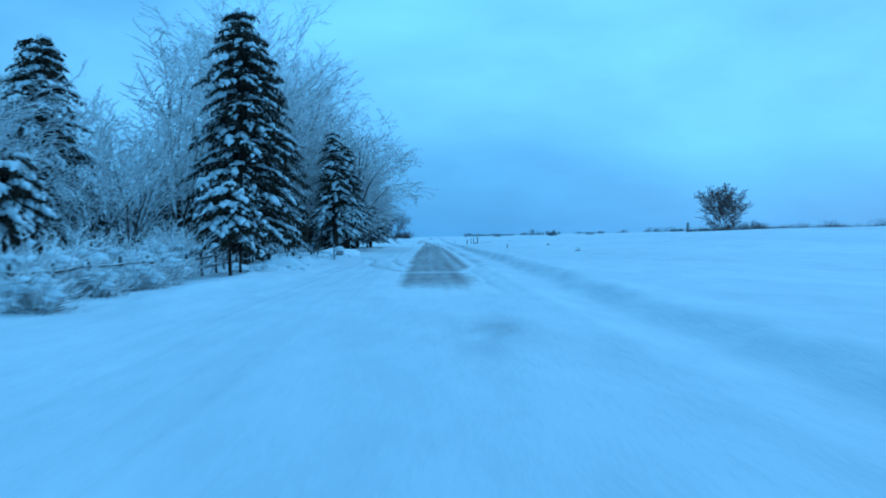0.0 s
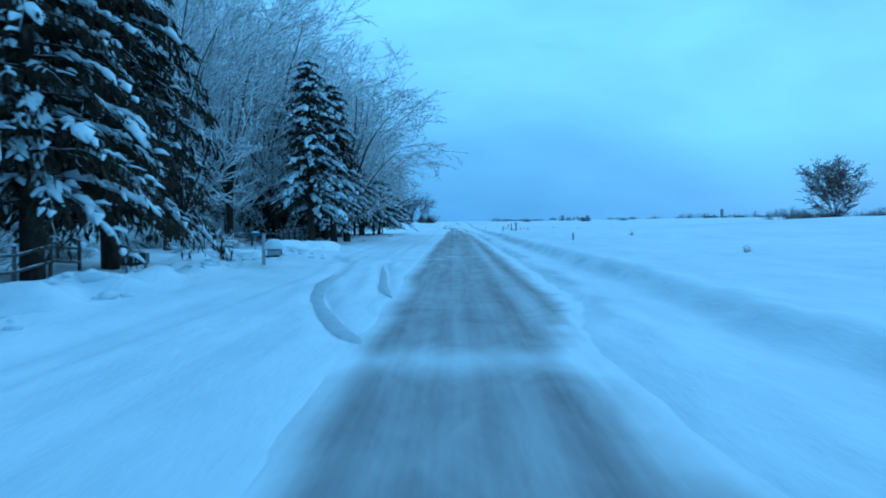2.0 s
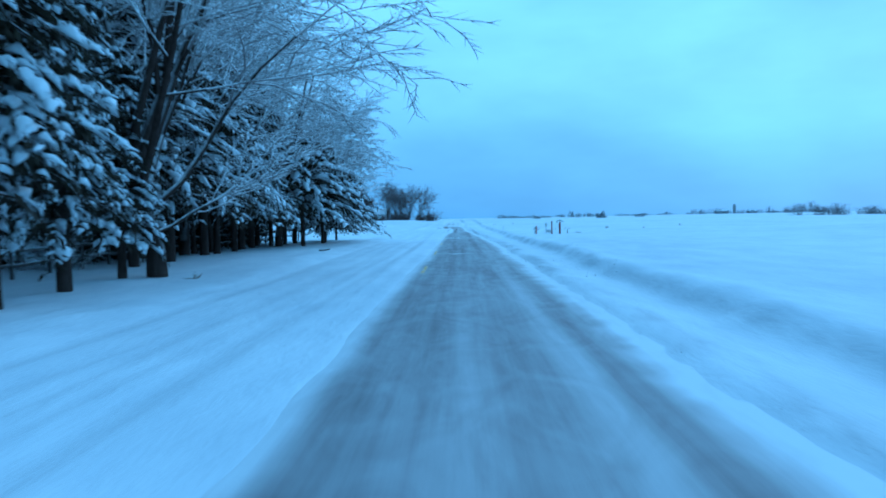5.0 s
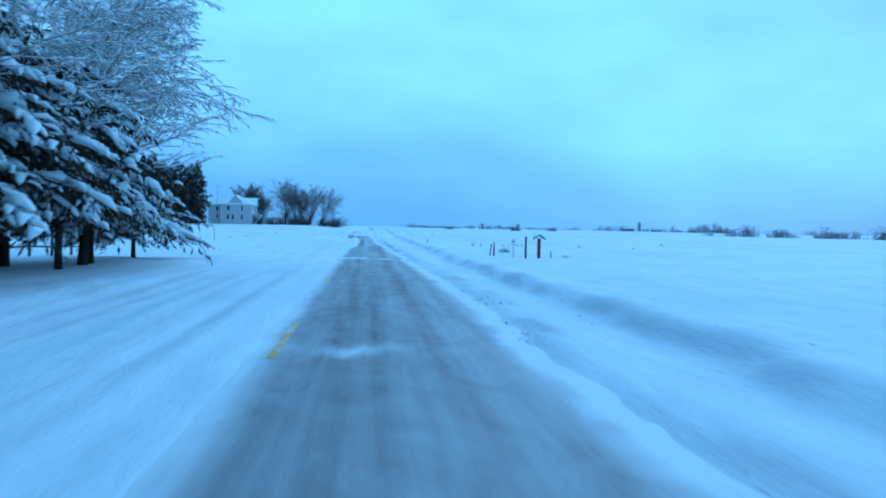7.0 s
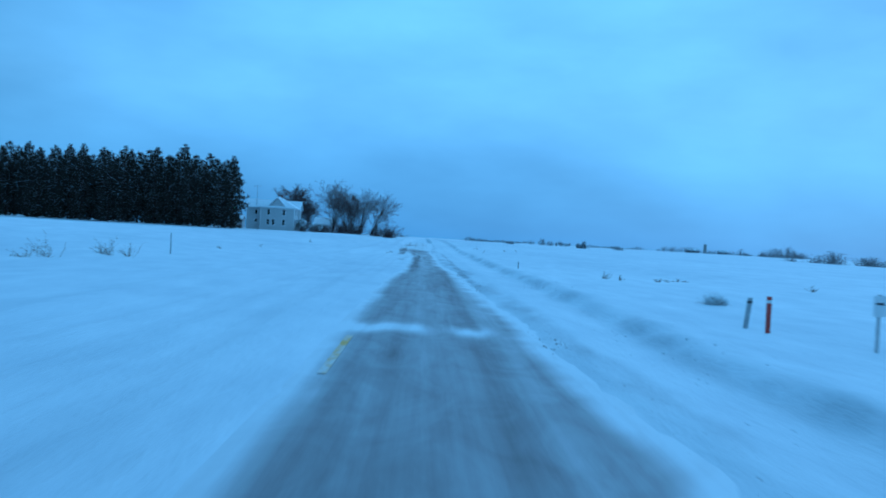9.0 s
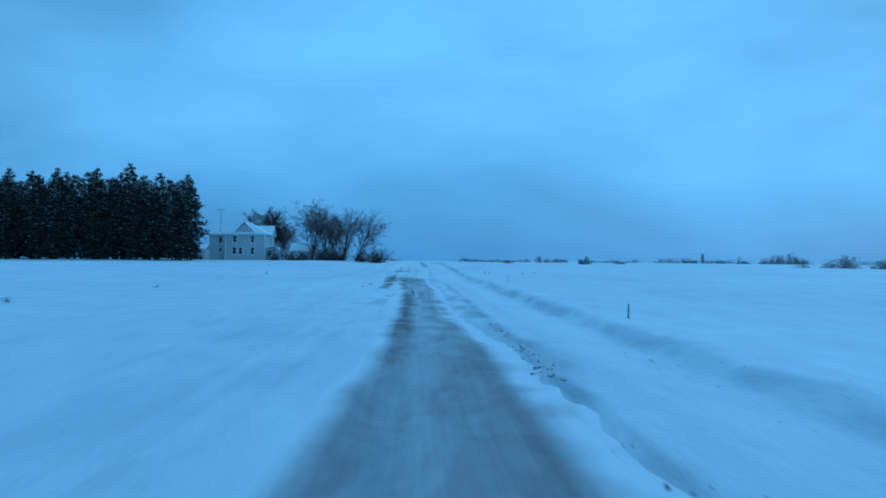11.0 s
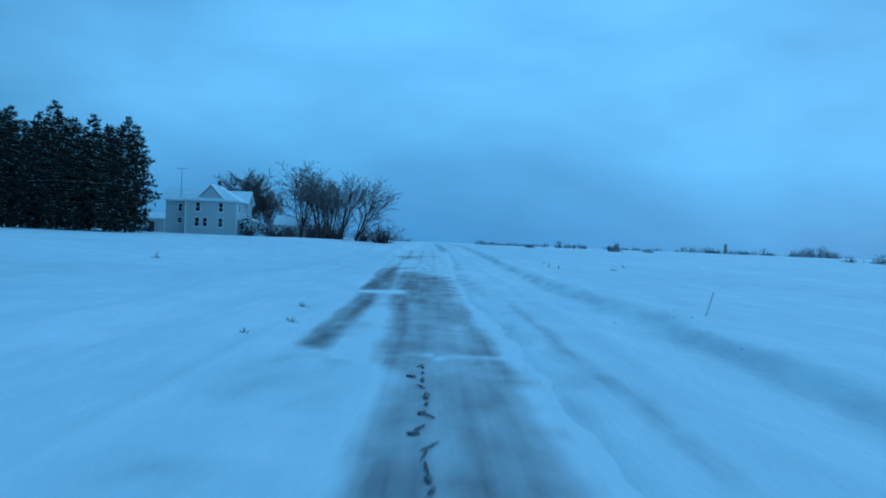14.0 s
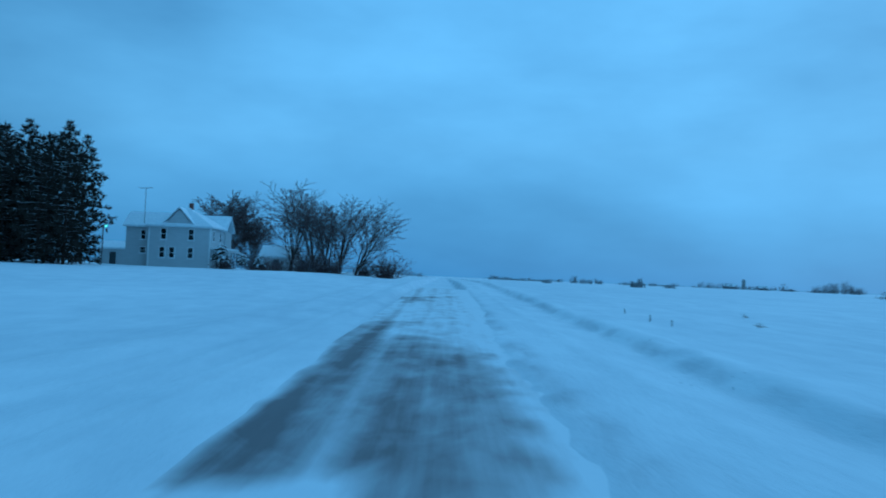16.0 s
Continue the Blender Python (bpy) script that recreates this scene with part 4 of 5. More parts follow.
def bush_thing(name, seed, count, size, mat, label, r=0.012, flat=0.75, puffs=0):
    t = thing(name, (0, 0, 0), label, "shrub")
    part("brush", twig_mesh("brush", bush(seed, count, size, flat, r)), mat, t)
    if puffs:
        rnd = random.Random(seed)
        b = bmesh.new()
        for _ in range(puffs):
            a, q = rnd.uniform(0, 2 * math.pi), size * rnd.uniform(0.15, 0.75)
            z = size * rnd.uniform(0.25, 0.62) * (1.15 - 0.6 * q / size)
            w = size * rnd.uniform(0.06, 0.16)
            lump(b, (q * math.cos(a), q * math.sin(a), z), (w * 1.3, w, w * 0.55), rnd, a, 1, 0.3)
        part("snow_load", smooth_bm(b), DRIFT, t, "clumps of snow bending the twigs")["kind"] = "stuff"
    return t


rimed = bush_thing("rimed_shrub", 71, 130, 1.9, TWIG, "low leafless shrub bowed and white with snow", 0.02, puffs=34)
first = True
for k, (x, y, s) in enumerate([(-10.2, 30.5, 1.0), (-9.9, 24.6, 0.7), (-9.8, 27.6, 0.75), (-10.9, 34.2, 0.75), (-12.0, 37.3, 1.35), (-13.0, 40.5, 1.5), (-12.4, 28.0, 1.3), (-14.5, 37, 1.3), (-13.2, 43.5, 1.1), (-15.5, 48, 1.4), (-9.8, 65.5, 0.35), (-11.0, 70.5, 0.6), (-13.8, 74, 0.9),
                               (-9.4, 71.5, 0.5), (-16, 56, 1.2), (-18, 68, 1.1), (-20, 83, 1.2), (-20, 100, 1.3), (-11.5, 24.0, 1.2), (-9.6, 20.0, 0.8), (-16, 24, 1.5), (-18, 88, 1.0), (-15.0, 106, 1.0), (-16, 133, 1.0), (9.6, 160.8, 0.28)]):
    put(rimed, x, y, s, 41 * k, 0.05, first=first, group="rimed shrubs by the road")
    first = False
thicket = bush_thing("rimed_thicket", 73, 60, 1.9, TWIG, "tall rimed thicket among bare trunks", 0.022)
rng = random.Random(41)
for k in range(34):
    y = 40 + 2.7 * k
    put(thicket, -24 - rng.uniform(0, 22), y, rng.uniform(1.6, 2.6), 29 * k, 0.05, first=k == 0, group="rimed thicket in the woods")

for k in range(14):
    put(thicket, -19.5 - rng.uniform(0, 5), 76 + 3.4 * k, rng.uniform(1.3, 2.0), 53 * k, 0.05, group="rimed thicket in the woods")

for k in range(14):
    put(thicket, -33 - rng.uniform(0, 24), 118 + 3.2 * k, rng.uniform(2.2, 3.0), 47 * k, 0.05, group="rimed thicket in the woods")
for k in range(7):
    put(back, -36 - 4.5 * (k % 4), 124 + 5.0 * k, rng.uniform(0.5, 0.65), 61 * k, group=WOODS)


# ---- rail fences ----
def fence(label, pts, spacing=2.4, rails=(0.42, 0.86), height=1.12):
    """Round posts with two rails between them along a line on the plan."""
    f = thing("rail_fence", (pts[0][0], pts[0][1], ground_at(*pts[0])), label, "fence")
    base = Vector(f.location)
    rnd = random.Random(len(pts) + int(pts[0][1]))
    stops = []
    for (ax, ay), (bx, by) in zip(pts, pts[1:]):
        n = max(1, round(math.hypot(bx - ax, by - ay) / spacing))
        stops += [(ax + (bx - ax) * k / n, ay + (by - ay) * k / n) for k in range(n)]
    stops.append(pts[-1])
    tops = []
    for x, y in stops:
        z = ground_at(x, y)
        lean = (rnd.uniform(-0.05, 0.05), rnd.uniform(-0.05, 0.05))
        a, b = Vector((x, y, z - 0.3)) - base, Vector((x + lean[0], y + lean[1], z + height + rnd.uniform(-0.06, 0.08))) - base
        post = part("post", rod(bmesh.new(), a, b, 0.065, 0.055, 7), FENCE, f)
        cap = lump(bmesh.new(), b + Vector((0, 0, 0.02)), (0.08, 0.08, 0.06), rnd, detail=1)
        part("snow_cap", smooth_bm(cap), DRIFT, post)
        tops.append((a, b))
    for (a, b), (c, d) in zip(tops, tops[1:]):
        for h in rails:
            p, q = a.lerp(b, (h + 0.3) / (height + 0.3)), c.lerp(d, (h + 0.3 + rnd.uniform(-0.05, 0.05)) / (height + 0.3))
            part("rail", rod(bmesh.new(), p, q, 0.05, 0.045, 6), FENCE, f)
    return f


fence("weathered two-rail wooden fence with snow caps beneath spruces", [(-10.3, 20), (-10.4, 40), (-11.8, 56)])
fence("weathered two-rail wooden fence behind a row of spruces", [(-17.5, 84), (-13.9, 92), (-13.7, 120), (-13.6, 148)])


# ---- along the yard ----
def snow_bank(x, y, size, turn, seed, label):
    rnd = random.Random(seed)
    t = thing("snow_bank", (x, y, ground_at(x, y)), label, "snow bank", "ploughed snow banks")
    b = lump(bmesh.new(), (0, 0, size[2] * 0.1), size, rnd, radians(turn), 4, 0.13)
    part("bank", smooth_bm(b), DRIFT, t)
    return t


snow_bank(-7.5, 75.2, (1.0, 2.8, 0.58), -14, 2, "long smooth snow bank with an undercut edge")
snow_bank(-8.3, 71.0, (0.9, 2.1, 0.42), -10, 9, "rounded snow bank beside a driveway")
snow_bank(-10.5, 67.5, (2.2, 0.9, 0.4), 10, 4, "low uneven heap of ploughed snow")
snow_bank(-9.4, 57.5, (1.9, 0.8, 0.35), 60, 7, "low uneven heap of ploughed snow")


def mailbox(x, y):
    z = ground_at(x, y)
    t = thing("mailbox", (x, y, z), "roadside mailbox buried in snow beside a wooden post", "mailbox")
    part("post", box(bmesh.new(), -0.3, -0.06, -0.3, -0.18, 0.06, 1.2, 0.015), GREYMETAL, t, "pale snow-plastered post")
    body = bmesh.new()
    prof = [(-0.1, 0.0), (0.1, 0.0), (0.1, 0.13)] + [(0.1 * math.cos(a), 0.13 + 0.1 * math.sin(a)) for a in np.linspace(0.3, math.pi - 0.3, 7)] + [(-0.1, 0.13)]
    front = [body.verts.new((-0.1, p, 0.42 + q)) for p, q in prof]
    back = [body.verts.new((0.42, p, 0.42 + q)) for p, q in prof]
    body.faces.new(front), body.faces.new(back[::-1])
    for k in range(len(prof)):
        body.faces.new((front[k], back[k], back[(k + 1) % len(prof)], front[(k + 1) % len(prof)]))
    case = part("box", body, GREYMETAL, t)
    part("door", box(bmesh.new(), 0.42, -0.1, 0.42, 0.435, 0.1, 0.6, 0.004), DARKMETAL, case)
    part("arm", box(bmesh.new(), -0.28, -0.04, 0.34, 0.35, 0.04, 0.415, 0.008), FENCE, t)
    cap = lump(bmesh.new(), (0.14, 0, 0.74), (0.4, 0.24, 0.27), random.Random(3), 0, 3, 0.1)
    part("snow_cap", smooth_bm(cap), DRIFT, case, "thick cap of snow")


mailbox(-6.75, 60.6)


def small_post(name, x, y, height, label, mat=FENCE, r=0.045, cap=True, lean=(0, 0), category="post"):
    t = thing(name, (x, y, ground_at(x, y)), label, category)
    shaft = part("shaft", rod(bmesh.new(), (0, 0, -0.3), (lean[0], lean[1], height), r, r * 0.9, 8), mat, t)
    if cap:
        part("snow_cap", smooth_bm(lump(bmesh.new(), (lean[0], lean[1], height + 0.02), (r * 1.6, r * 1.6, r * 1.3), random.Random(int(y)), detail=1)), DRIFT, shaft)
    return t


small_post("wooden_post", -11.8, 67.4, 0.95, "thin wooden post with a snow cap by the yard")
small_post("wooden_post", -11.2, 68.3, 1.05, "thin wooden post with a snow cap by the yard")


def bird_feeder(x, y):
    t = thing("bird_feeder", (x, y, ground_at(x, y)), "small bird feeder on a pole with snow on its roof", "bird feeder")
    part("pole", rod(bmesh.new(), (0, 0, -0.2), (0, 0, 1.0), 0.03, 0.025, 8), FENCE, t)
    part("tray", box(bmesh.new(), -0.17, -0.17, 1.0, 0.17, 0.17, 1.22, 0.01), BARNWOOD, t)
    roof = bmesh.new()
    bmesh.ops.create_cone(roof, cap_ends=True, segments=4, radius1=0.34, radius2=0.03, depth=0.2, matrix=pose(0, 0, 1.33, 0, 0, 45))
    part("roof", roof, DRIFT, t)


bird_feeder(-12.5, 71.2)


def newspaper_tube(x, y):
    t = thing("newspaper_tube", (x, y, ground_at(x, y)), "blue newspaper tube on a thin stake", "newspaper tube")
    part("stake", rod(bmesh.new(), (0, 0, -0.3), (0, 0, 0.84), 0.03, 0.03, 8), GREYMETAL, t)
    tube = bmesh.new()
    box(tube, -0.14, -0.09, 0.78, 0.24, 0.09, 0.94, 0.02)
    holder = part("tube", tube, BLUE, t)
    part("snow_cap", smooth_bm(lump(bmesh.new(), (0.04, 0, 0.95), (0.2, 0.1, 0.07), random.Random(8), detail=2)), DRIFT, holder)


newspaper_tube(-10.5, 73.5)


def utility_box(x, y):
    z = ground_at(x, y)
    t = thing("storage_box", (x, y, z), "dark low box half buried in snow by the fence", "box", turn=8)
    part("body", box(bmesh.new(), -0.6, -0.35, -0.2, 0.6, 0.35, 0.5, 0.03), DARKMETAL, t)
    part("lid", smooth_bm(lump(bmesh.new(), (0, 0, 0.52), (0.66, 0.4, 0.13), random.Random(6), 0, 3, 0.08)), DRIFT, t, "snow-covered lid")
    for k in (-0.2, 0.22):
        part("label", box(bmesh.new(), k - 0.09, -0.358, 0.12, k + 0.09, -0.352, 0.32), TRIM, t, "small pale plate")


utility_box(-12.6, 62.2)

# ---- roadside markers on the field side ----
MARKERS = "roadside marker posts"


def marker(x, y, height, w, mat, label, lean=(0.0, 0.0)):
    t = thing("marker_post", (x, y, ground_at(x, y)), label, "marker post", MARKERS)
    b = box(bmesh.new(), -w / 2, -0.03, -0.3, w / 2, 0.03, height, 0.008)
    for v in b.verts:
        v.co.x += lean[0] * max(0, v.co.z)
        v.co.y += lean[1] * max(0, v.co.z)
    shaft = part("shaft", b, mat, t)
    c = box(bmesh.new(), -w / 2 - 0.003, -0.033, height * 0.82, w / 2 + 0.003, 0.033, height * 0.9, 0.0)
    for v in c.verts:
        v.co.x += lean[0] * v.co.z
        v.co.y += lean[1] * v.co.z
    part("band", c, TRIM if mat is ORANGE else DARKMETAL, shaft)
    return t


marker(8.3, 146.8, 1.1, 0.1, RED, "flat red marker post standing in snow")
marker(7.45, 151.8, 0.76, 0.09, ORANGE, "short orange-red marker post standing in snow")
marker(7.35, 152.8, 0.68, 0.095, GREYMETAL, "short pale marker post leaning over in snow", (0.16, 0.0))


def roofed_post(x, y):
    t = thing("roofed_post", (x, y, ground_at(x, y)), "thick dark red post under a small snow-capped roof", "post")
    part("post", box(bmesh.new(), -0.075, -0.075, -0.3, 0.075, 0.075, 1.02, 0.01), RED, t)
    for side in (-1, 1):
        slab = box(bmesh.new(), -0.19, -0.17, -0.02, 0.19, 0.17, 0.02, 0.006, pose(side * 0.15, 0, 1.08, 0, side * 32, 0))
        board = part("roof_board", slab, BARNWOOD, t)
        cap = lump(bmesh.new(), (0, 0, 0), (0.2, 0.18, 0.1), random.Random(12 + side), 0, 2, 0.1)
        bmesh.ops.transform(cap, matrix=pose(side * 0.13, 0, 1.14, 0, side * 30, 0), verts=cap.verts)
        part("snow_cap", smooth_bm(cap), DRIFT, board)


roofed_post(9.0, 146.9)


def small_sign(x, y):
    t = thing("small_sign", (x, y, ground_at(x, y)), "small grey sign plate on a thin steel post", "sign")
    part("post", box(bmesh.new(), -0.02, -0.02, -0.3, 0.02, 0.02, 1.0, 0.004), GREYMETAL, t)
    plate = part("plate", box(bmesh.new(), -0.11, -0.032, 0.62, 0.11, -0.022, 0.98, 0.003), TRIM, t, "pale blank plate")
    part("lettering", box(bmesh.new(), -0.07, -0.036, 0.82, 0.07, -0.033, 0.86), DARKMETAL, plate, "dark illegible bar")


small_sign(8.0, 148.7)


def fallen_branch(x, y):
    t = thing("fallen_branch", (x, y, ground_at(x, y)), "short dark broken branch lying on the snow", "branch")
    b = rod(bmesh.new(), (-0.28, 0.0, 0.05), (0.12, 0.06, 0.07), 0.045, 0.04, 7)
    rod(b, (0.1, 0.06, 0.07), (0.34, -0.02, 0.12), 0.04, 0.02, 7)
    rod(b, (0.02, 0.04, 0.06), (0.18, 0.2, 0.14), 0.025, 0.012, 6)
    part("stick", b, BARK, t)


fallen_branch(-6.85, 118.5)
small_post("field_post", 8.8, 89.7, 0.5, "short grey post poking out of deep snow")
small_post("field_post", 9.7, 147.2, 0.35, "thin stub of a post in the snow", r=0.025)
small_post("field_post", -12.8, 177.1, 1.1, "thin pale stake in the snowy bank", GREYMETAL, 0.035, False)
for sx, sy, sh in ((7.65, 254.4, 0.26), (8.05, 252.8, 0.24), (8.4, 262.2, 0.22)):
    small_post("field_post", sx, sy, sh, "short dark stake in the snowy bank", DARKMETAL, 0.02, False)
small_post("field_post", 6.2, 186.0, 0.42, "short dark stake in the snowy bank", DARKMETAL, 0.025, False)
small_post("field_post", 6.3, 219.7, 0.55, "thin dry stalk leaning out of the snow", STALK, 0.01, False, (0.25, 0))


def weeds(x, y, seed, size):
    t = thing("weed_clump", (x, y, ground_at(x, y)), "clump of dry weeds poking through the snow", "weeds", "dry weeds in the field")
    part("tuft", twig_mesh("tuft", bush(seed, 14, size, 0.9, 0.006)), STALK, t)["kind"] = "stuff"


rng = random.Random(77)
for x, y, s in ((10.8, 148.5, 0.35), (9.4, 175.6, 0.55), (9.9, 174.6, 0.3), (11.9, 175.0, 0.35), (12.6, 175.8, 0.25), (13.3, 176.6, 0.3), (13.9, 177.1, 0.25), (17.3, 170.2, 0.35), (21.0, 168.0, 0.2),
                (-14.4, 167.0, 1.0), (-14.9, 166.2, 0.8), (-13.6, 170.8, 0.95), (-12.9, 171.4, 0.8), (-14.2, 171.8, 0.6), (-13.6, 190.3, 0.3), (-14.5, 208.4, 0.3), (-15.2, 245.0, 0.5),
                (-3.3, 220.6, 0.2), (-2.95, 217.1, 0.18), (-3.4, 214.8, 0.15), (-7.8, 100.5, 0.3), (14, 94, 0.5), (11.5, 62, 0.4), (14.9, 264.0, 0.3), (12.1, 254.8, 0.3), (30.0, 186.0, 0.4)):
    weeds(x, y, rng.randrange(1000), s)

# clods of dark slush broken out of the packed snow on the lane
rng = random.Random(9)
for k in range(26):
    y = 203.4 + k * 0.36 + rng.uniform(-0.15, 0.15)
    t = thing("slush_clod", (-0.08 - 0.016 * k * 0.36 + rng.gauss(0, 0.03) - (0.14 if k % 9 == 4 else 0), y, 0.0), "flat dark clod of frozen slush on the road", "slush", "slush clods in a line")
    wide_bit = k % 9 == 4
    part("clod", smooth_bm(lump(bmesh.new(), (0, 0, 0.004), (0.07 if wide_bit else rng.uniform(0.01, 0.028), rng.uniform(0.04, 0.08) if wide_bit else rng.uniform(0.06, 0.2), 0.012), rng, rng.uniform(-0.5, 0.5), 2, 0.4)), DARKMETAL, t)


# ---- the farm ----
def gable_roof(x0, x1, y0, y1, z, peak, along, over=0.4, thick=0.28):
    """A solid gable roof with a thick layer of snow; its ridge runs along x or y."""
    bm = bmesh.new()
    x0, x1, y0, y1 = x0 - over, x1 + over, y0 - over, y1 + over
    prof = [(0.0, z - 0.12), (0.5, peak), (1.0, z - 0.12), (1.0, z - 0.12 + thick), (0.5, peak + thick), (0.0, z - 0.12 + thick)]
    ends = []
    for e in (0, 1):
        if along == "y":
            ends.append([bm.verts.new((x0 + (x1 - x0) * p, y1 if e else y0, q)) for p, q in prof])
        else:
            ends.append([bm.verts.new((x1 if e else x0, y0 + (y1 - y0) * p, q)) for p, q in prof])
    for k in range(6):
        bm.faces.new((ends[0][k], ends[0][(k + 1) % 6], ends[1][(k + 1) % 6], ends[1][k]))
    for e in ends:
        bm.faces.new((e[0], e[1], e[4], e[5])), bm.faces.new((e[1], e[2], e[3], e[4]))
    bmesh.ops.recalc_face_normals(bm, faces=bm.faces)
    bmesh.ops.bevel(bm, geom=list(bm.edges), offset=0.05, segments=2, affect="EDGES", profile=0.5)
    return bm


def hip_roof(x0, x1, y0, y1, z, peak, inset, over=0.4, thick=0.25):
    """A hipped roof under snow, its short ridge running along y."""
    bm = bmesh.new()
    x0, x1, y0, y1 = x0 - over, x1 + over, y0 - over, y1 + over
    xm = (x0 + x1) / 2
    low = [bm.verts.new((x, y, z - 0.12)) for x, y in ((x0, y0), (x1, y0), (x1, y1), (x0, y1))]
    top = [bm.verts.new((v.co.x, v.co.y, z - 0.12 + thick)) for v in low]
    r0, r1 = bm.verts.new((xm, y0 + inset, peak)), bm.verts.new((xm, y1 - inset, peak))
    bm.faces.new(low[::-1])
    for k in range(4):
        bm.faces.new((low[k], low[(k + 1) % 4], top[(k + 1) % 4], top[k]))
    bm.faces.new((top[0], top[1], r0)), bm.faces.new((top[2], top[3], r1))
    bm.faces.new((top[1], top[2], r1, r0)), bm.faces.new((top[3], top[0], r0, r1))
    bmesh.ops.recalc_face_normals(bm, faces=bm.faces)
    bmesh.ops.bevel(bm, geom=list(bm.edges), offset=0.06, segments=2, affect="EDGES", profile=0.5)
    return bm


def gable_wall(x0, x1, y, z, peak, thick=0.2):
    bm = bmesh.new()
    a = [bm.verts.new((p, y, q)) for p, q in ((x0, z), (x1, z), ((x0 + x1) / 2, peak))]
    b = [bm.verts.new((p, y + thick, q)) for p, q in ((x0, z), (x1, z), ((x0 + x1) / 2, peak))]
    bm.faces.new(a), bm.faces.new(b[::-1])
    for k in range(3):
        bm.faces.new((a[k], b[k], b[(k + 1) % 3], a[(k + 1) % 3]))
    bmesh.ops.recalc_face_normals(bm, faces=bm.faces)
    return bm


def window(house, x, y, z, w, h, face):
    """A sash window with frame, sill and two panes, on a wall that faces -y or +x."""
    turn = 0 if face == "y" else 90
    at = pose(x, y, z, 0, 0, turn)
    fr = bmesh.new()
    for s in (-1, 1):
        box(fr, s * w / 2 - 0.05, -0.06, -h / 2 - 0.05, s * w / 2 + 0.05, 0.04, h / 2 + 0.05, 0, at)
    for s in (-1, 0, 1):
        t = 0.05 if s else 0.03
        box(fr, -w / 2, -0.055, s * h / 2 - t, w / 2, 0.035, s * h / 2 + t, 0, at)
    win = part("window", fr, TRIM, house)
    for s in (-1, 1):
        part("pane", box(bmesh.new(), -w / 2 + 0.04, -0.03, s * h / 4 - h / 4 + 0.03, w / 2 - 0.04, -0.012, s * h / 4 + h / 4 - 0.03, 0, at), GLASS, win)
    part("sill", box(bmesh.new(), -w / 2 - 0.1, -0.12, -h / 2 - 0.11, w / 2 + 0.1, 0.02, -h / 2 - 0.05, 0, at), DRIFT, win, "snow-covered sill")


def farmhouse():
    g = ground_at(-35, 327) - 0.4
    h = thing("farmhouse", (0.3, 0, g), "white two-storey farmhouse with snow-covered gable roofs", "house")
    e = 6.8 - g
    part("wall", box(bmesh.new(), -38.9, 327, -0.8, -31.0, 333.4, e, 0.0), SIDING, h)
    part("wing_wall", box(bmesh.new(), -42.6, 328.9, -0.8, -38.9, 333.4, e - 0.1, 0.0), SIDING, h)
    part("gable", gable_wall(-37.1, -33.1, 326.9, e, e + 2.2), SIDING, h, "front gable with pale shingles")
    part("roof", hip_roof(-38.9, -31.0, 327, 333.4, e, e + 2.7, 3.0), DRIFT, h, "steep hipped roof under thick snow")
    part("gable_roof", gable_roof(-37.1, -33.1, 327, 331.0, e + 0.05, e + 2.35, "y", 0.3, 0.2), DRIFT, h, "gable roof under thick snow")
    part("wing_roof", gable_roof(-42.6, -36.0, 329.0, 333.4, e - 0.1, e + 1.7, "x"), DRIFT, h, "wing roof under thick snow")
    part("rear_wall", box(bmesh.new(), -38.0, 333.4, -0.8, -30.8, 336.6, e - 0.2, 0.0), SIDING, h)
    part("rear_roof", gable_roof(-38.0, -30.8, 333.0, 336.6, e - 0.2, e + 1.75, "x"), DRIFT, h, "rear roof under thick snow")
    part("eave_board", box(bmesh.new(), -39.2, 326.9, e - 0.2, -30.7, 326.99, e - 0.02, 0.0), TRIM, h)
    for cx in (-38.9, -31.0):
        part("corner_board", box(bmesh.new(), cx - 0.1, 326.96, -0.6, cx + 0.1, 327.1, e - 0.2, 0.0), TRIM, h)
    for x, z in ((-37.0, 5.75), (-33.45, 5.75), (-37.1, 3.4), (-35.85, 3.4), (-33.45, 3.4)):
        window(h, x, 326.98, z - g, 0.72, 1.4, "y")
    window(h, -40.3, 328.88, 5.6 - g, 0.65, 1.2, "y")
    window(h, -40.3, 328.88, 3.6 - g, 0.75, 0.8, "y")
    for y in (328.4, 331.6):
        window(h, -30.98, y, 5.7 - g, 0.72, 1.3, "x")
    window(h, -30.98, 329.5, 3.3 - g, 0.72, 1.3, "x")
    ch = box(bmesh.new(), -35.0, 330.4, e + 1.5, -34.5, 330.9, e + 3.3, 0.02)
    part("chimney", ch, BRICK, h, "short brick chimney")
    porch = thing_part(h, "porch")
    part("porch_roof", box(bmesh.new(), -30.98, 327.6, 2.75, -28.9, 333.2, 3.05, 0.06), DRIFT, porch, "flat porch roof under snow")
    part("porch_floor", box(bmesh.new(), -30.98, 327.8, -0.3, -29.1, 333.0, 0.35, 0.0), BARNWOOD, porch)
    for k in range(4):
        part("porch_post", box(bmesh.new(), -29.25, 327.9 + 1.65 * k, 0.35, -29.1, 328.05 + 1.65 * k, 2.75, 0.01), TRIM, porch)
    part("door", box(bmesh.new(), -31.0, 330.0, 0.35, -30.94, 330.9, 2.4, 0.01), DARKMETAL, h, "dark side door")


def thing_part(parent, name):
    """A part that only gathers the pieces of one porch; its deck beam is the mesh."""
    return part(name, box(bmesh.new(), -29.3, 327.8, 2.55, -29.1, 335.4, 2.75, 0.01), TRIM, parent)


farmhouse()


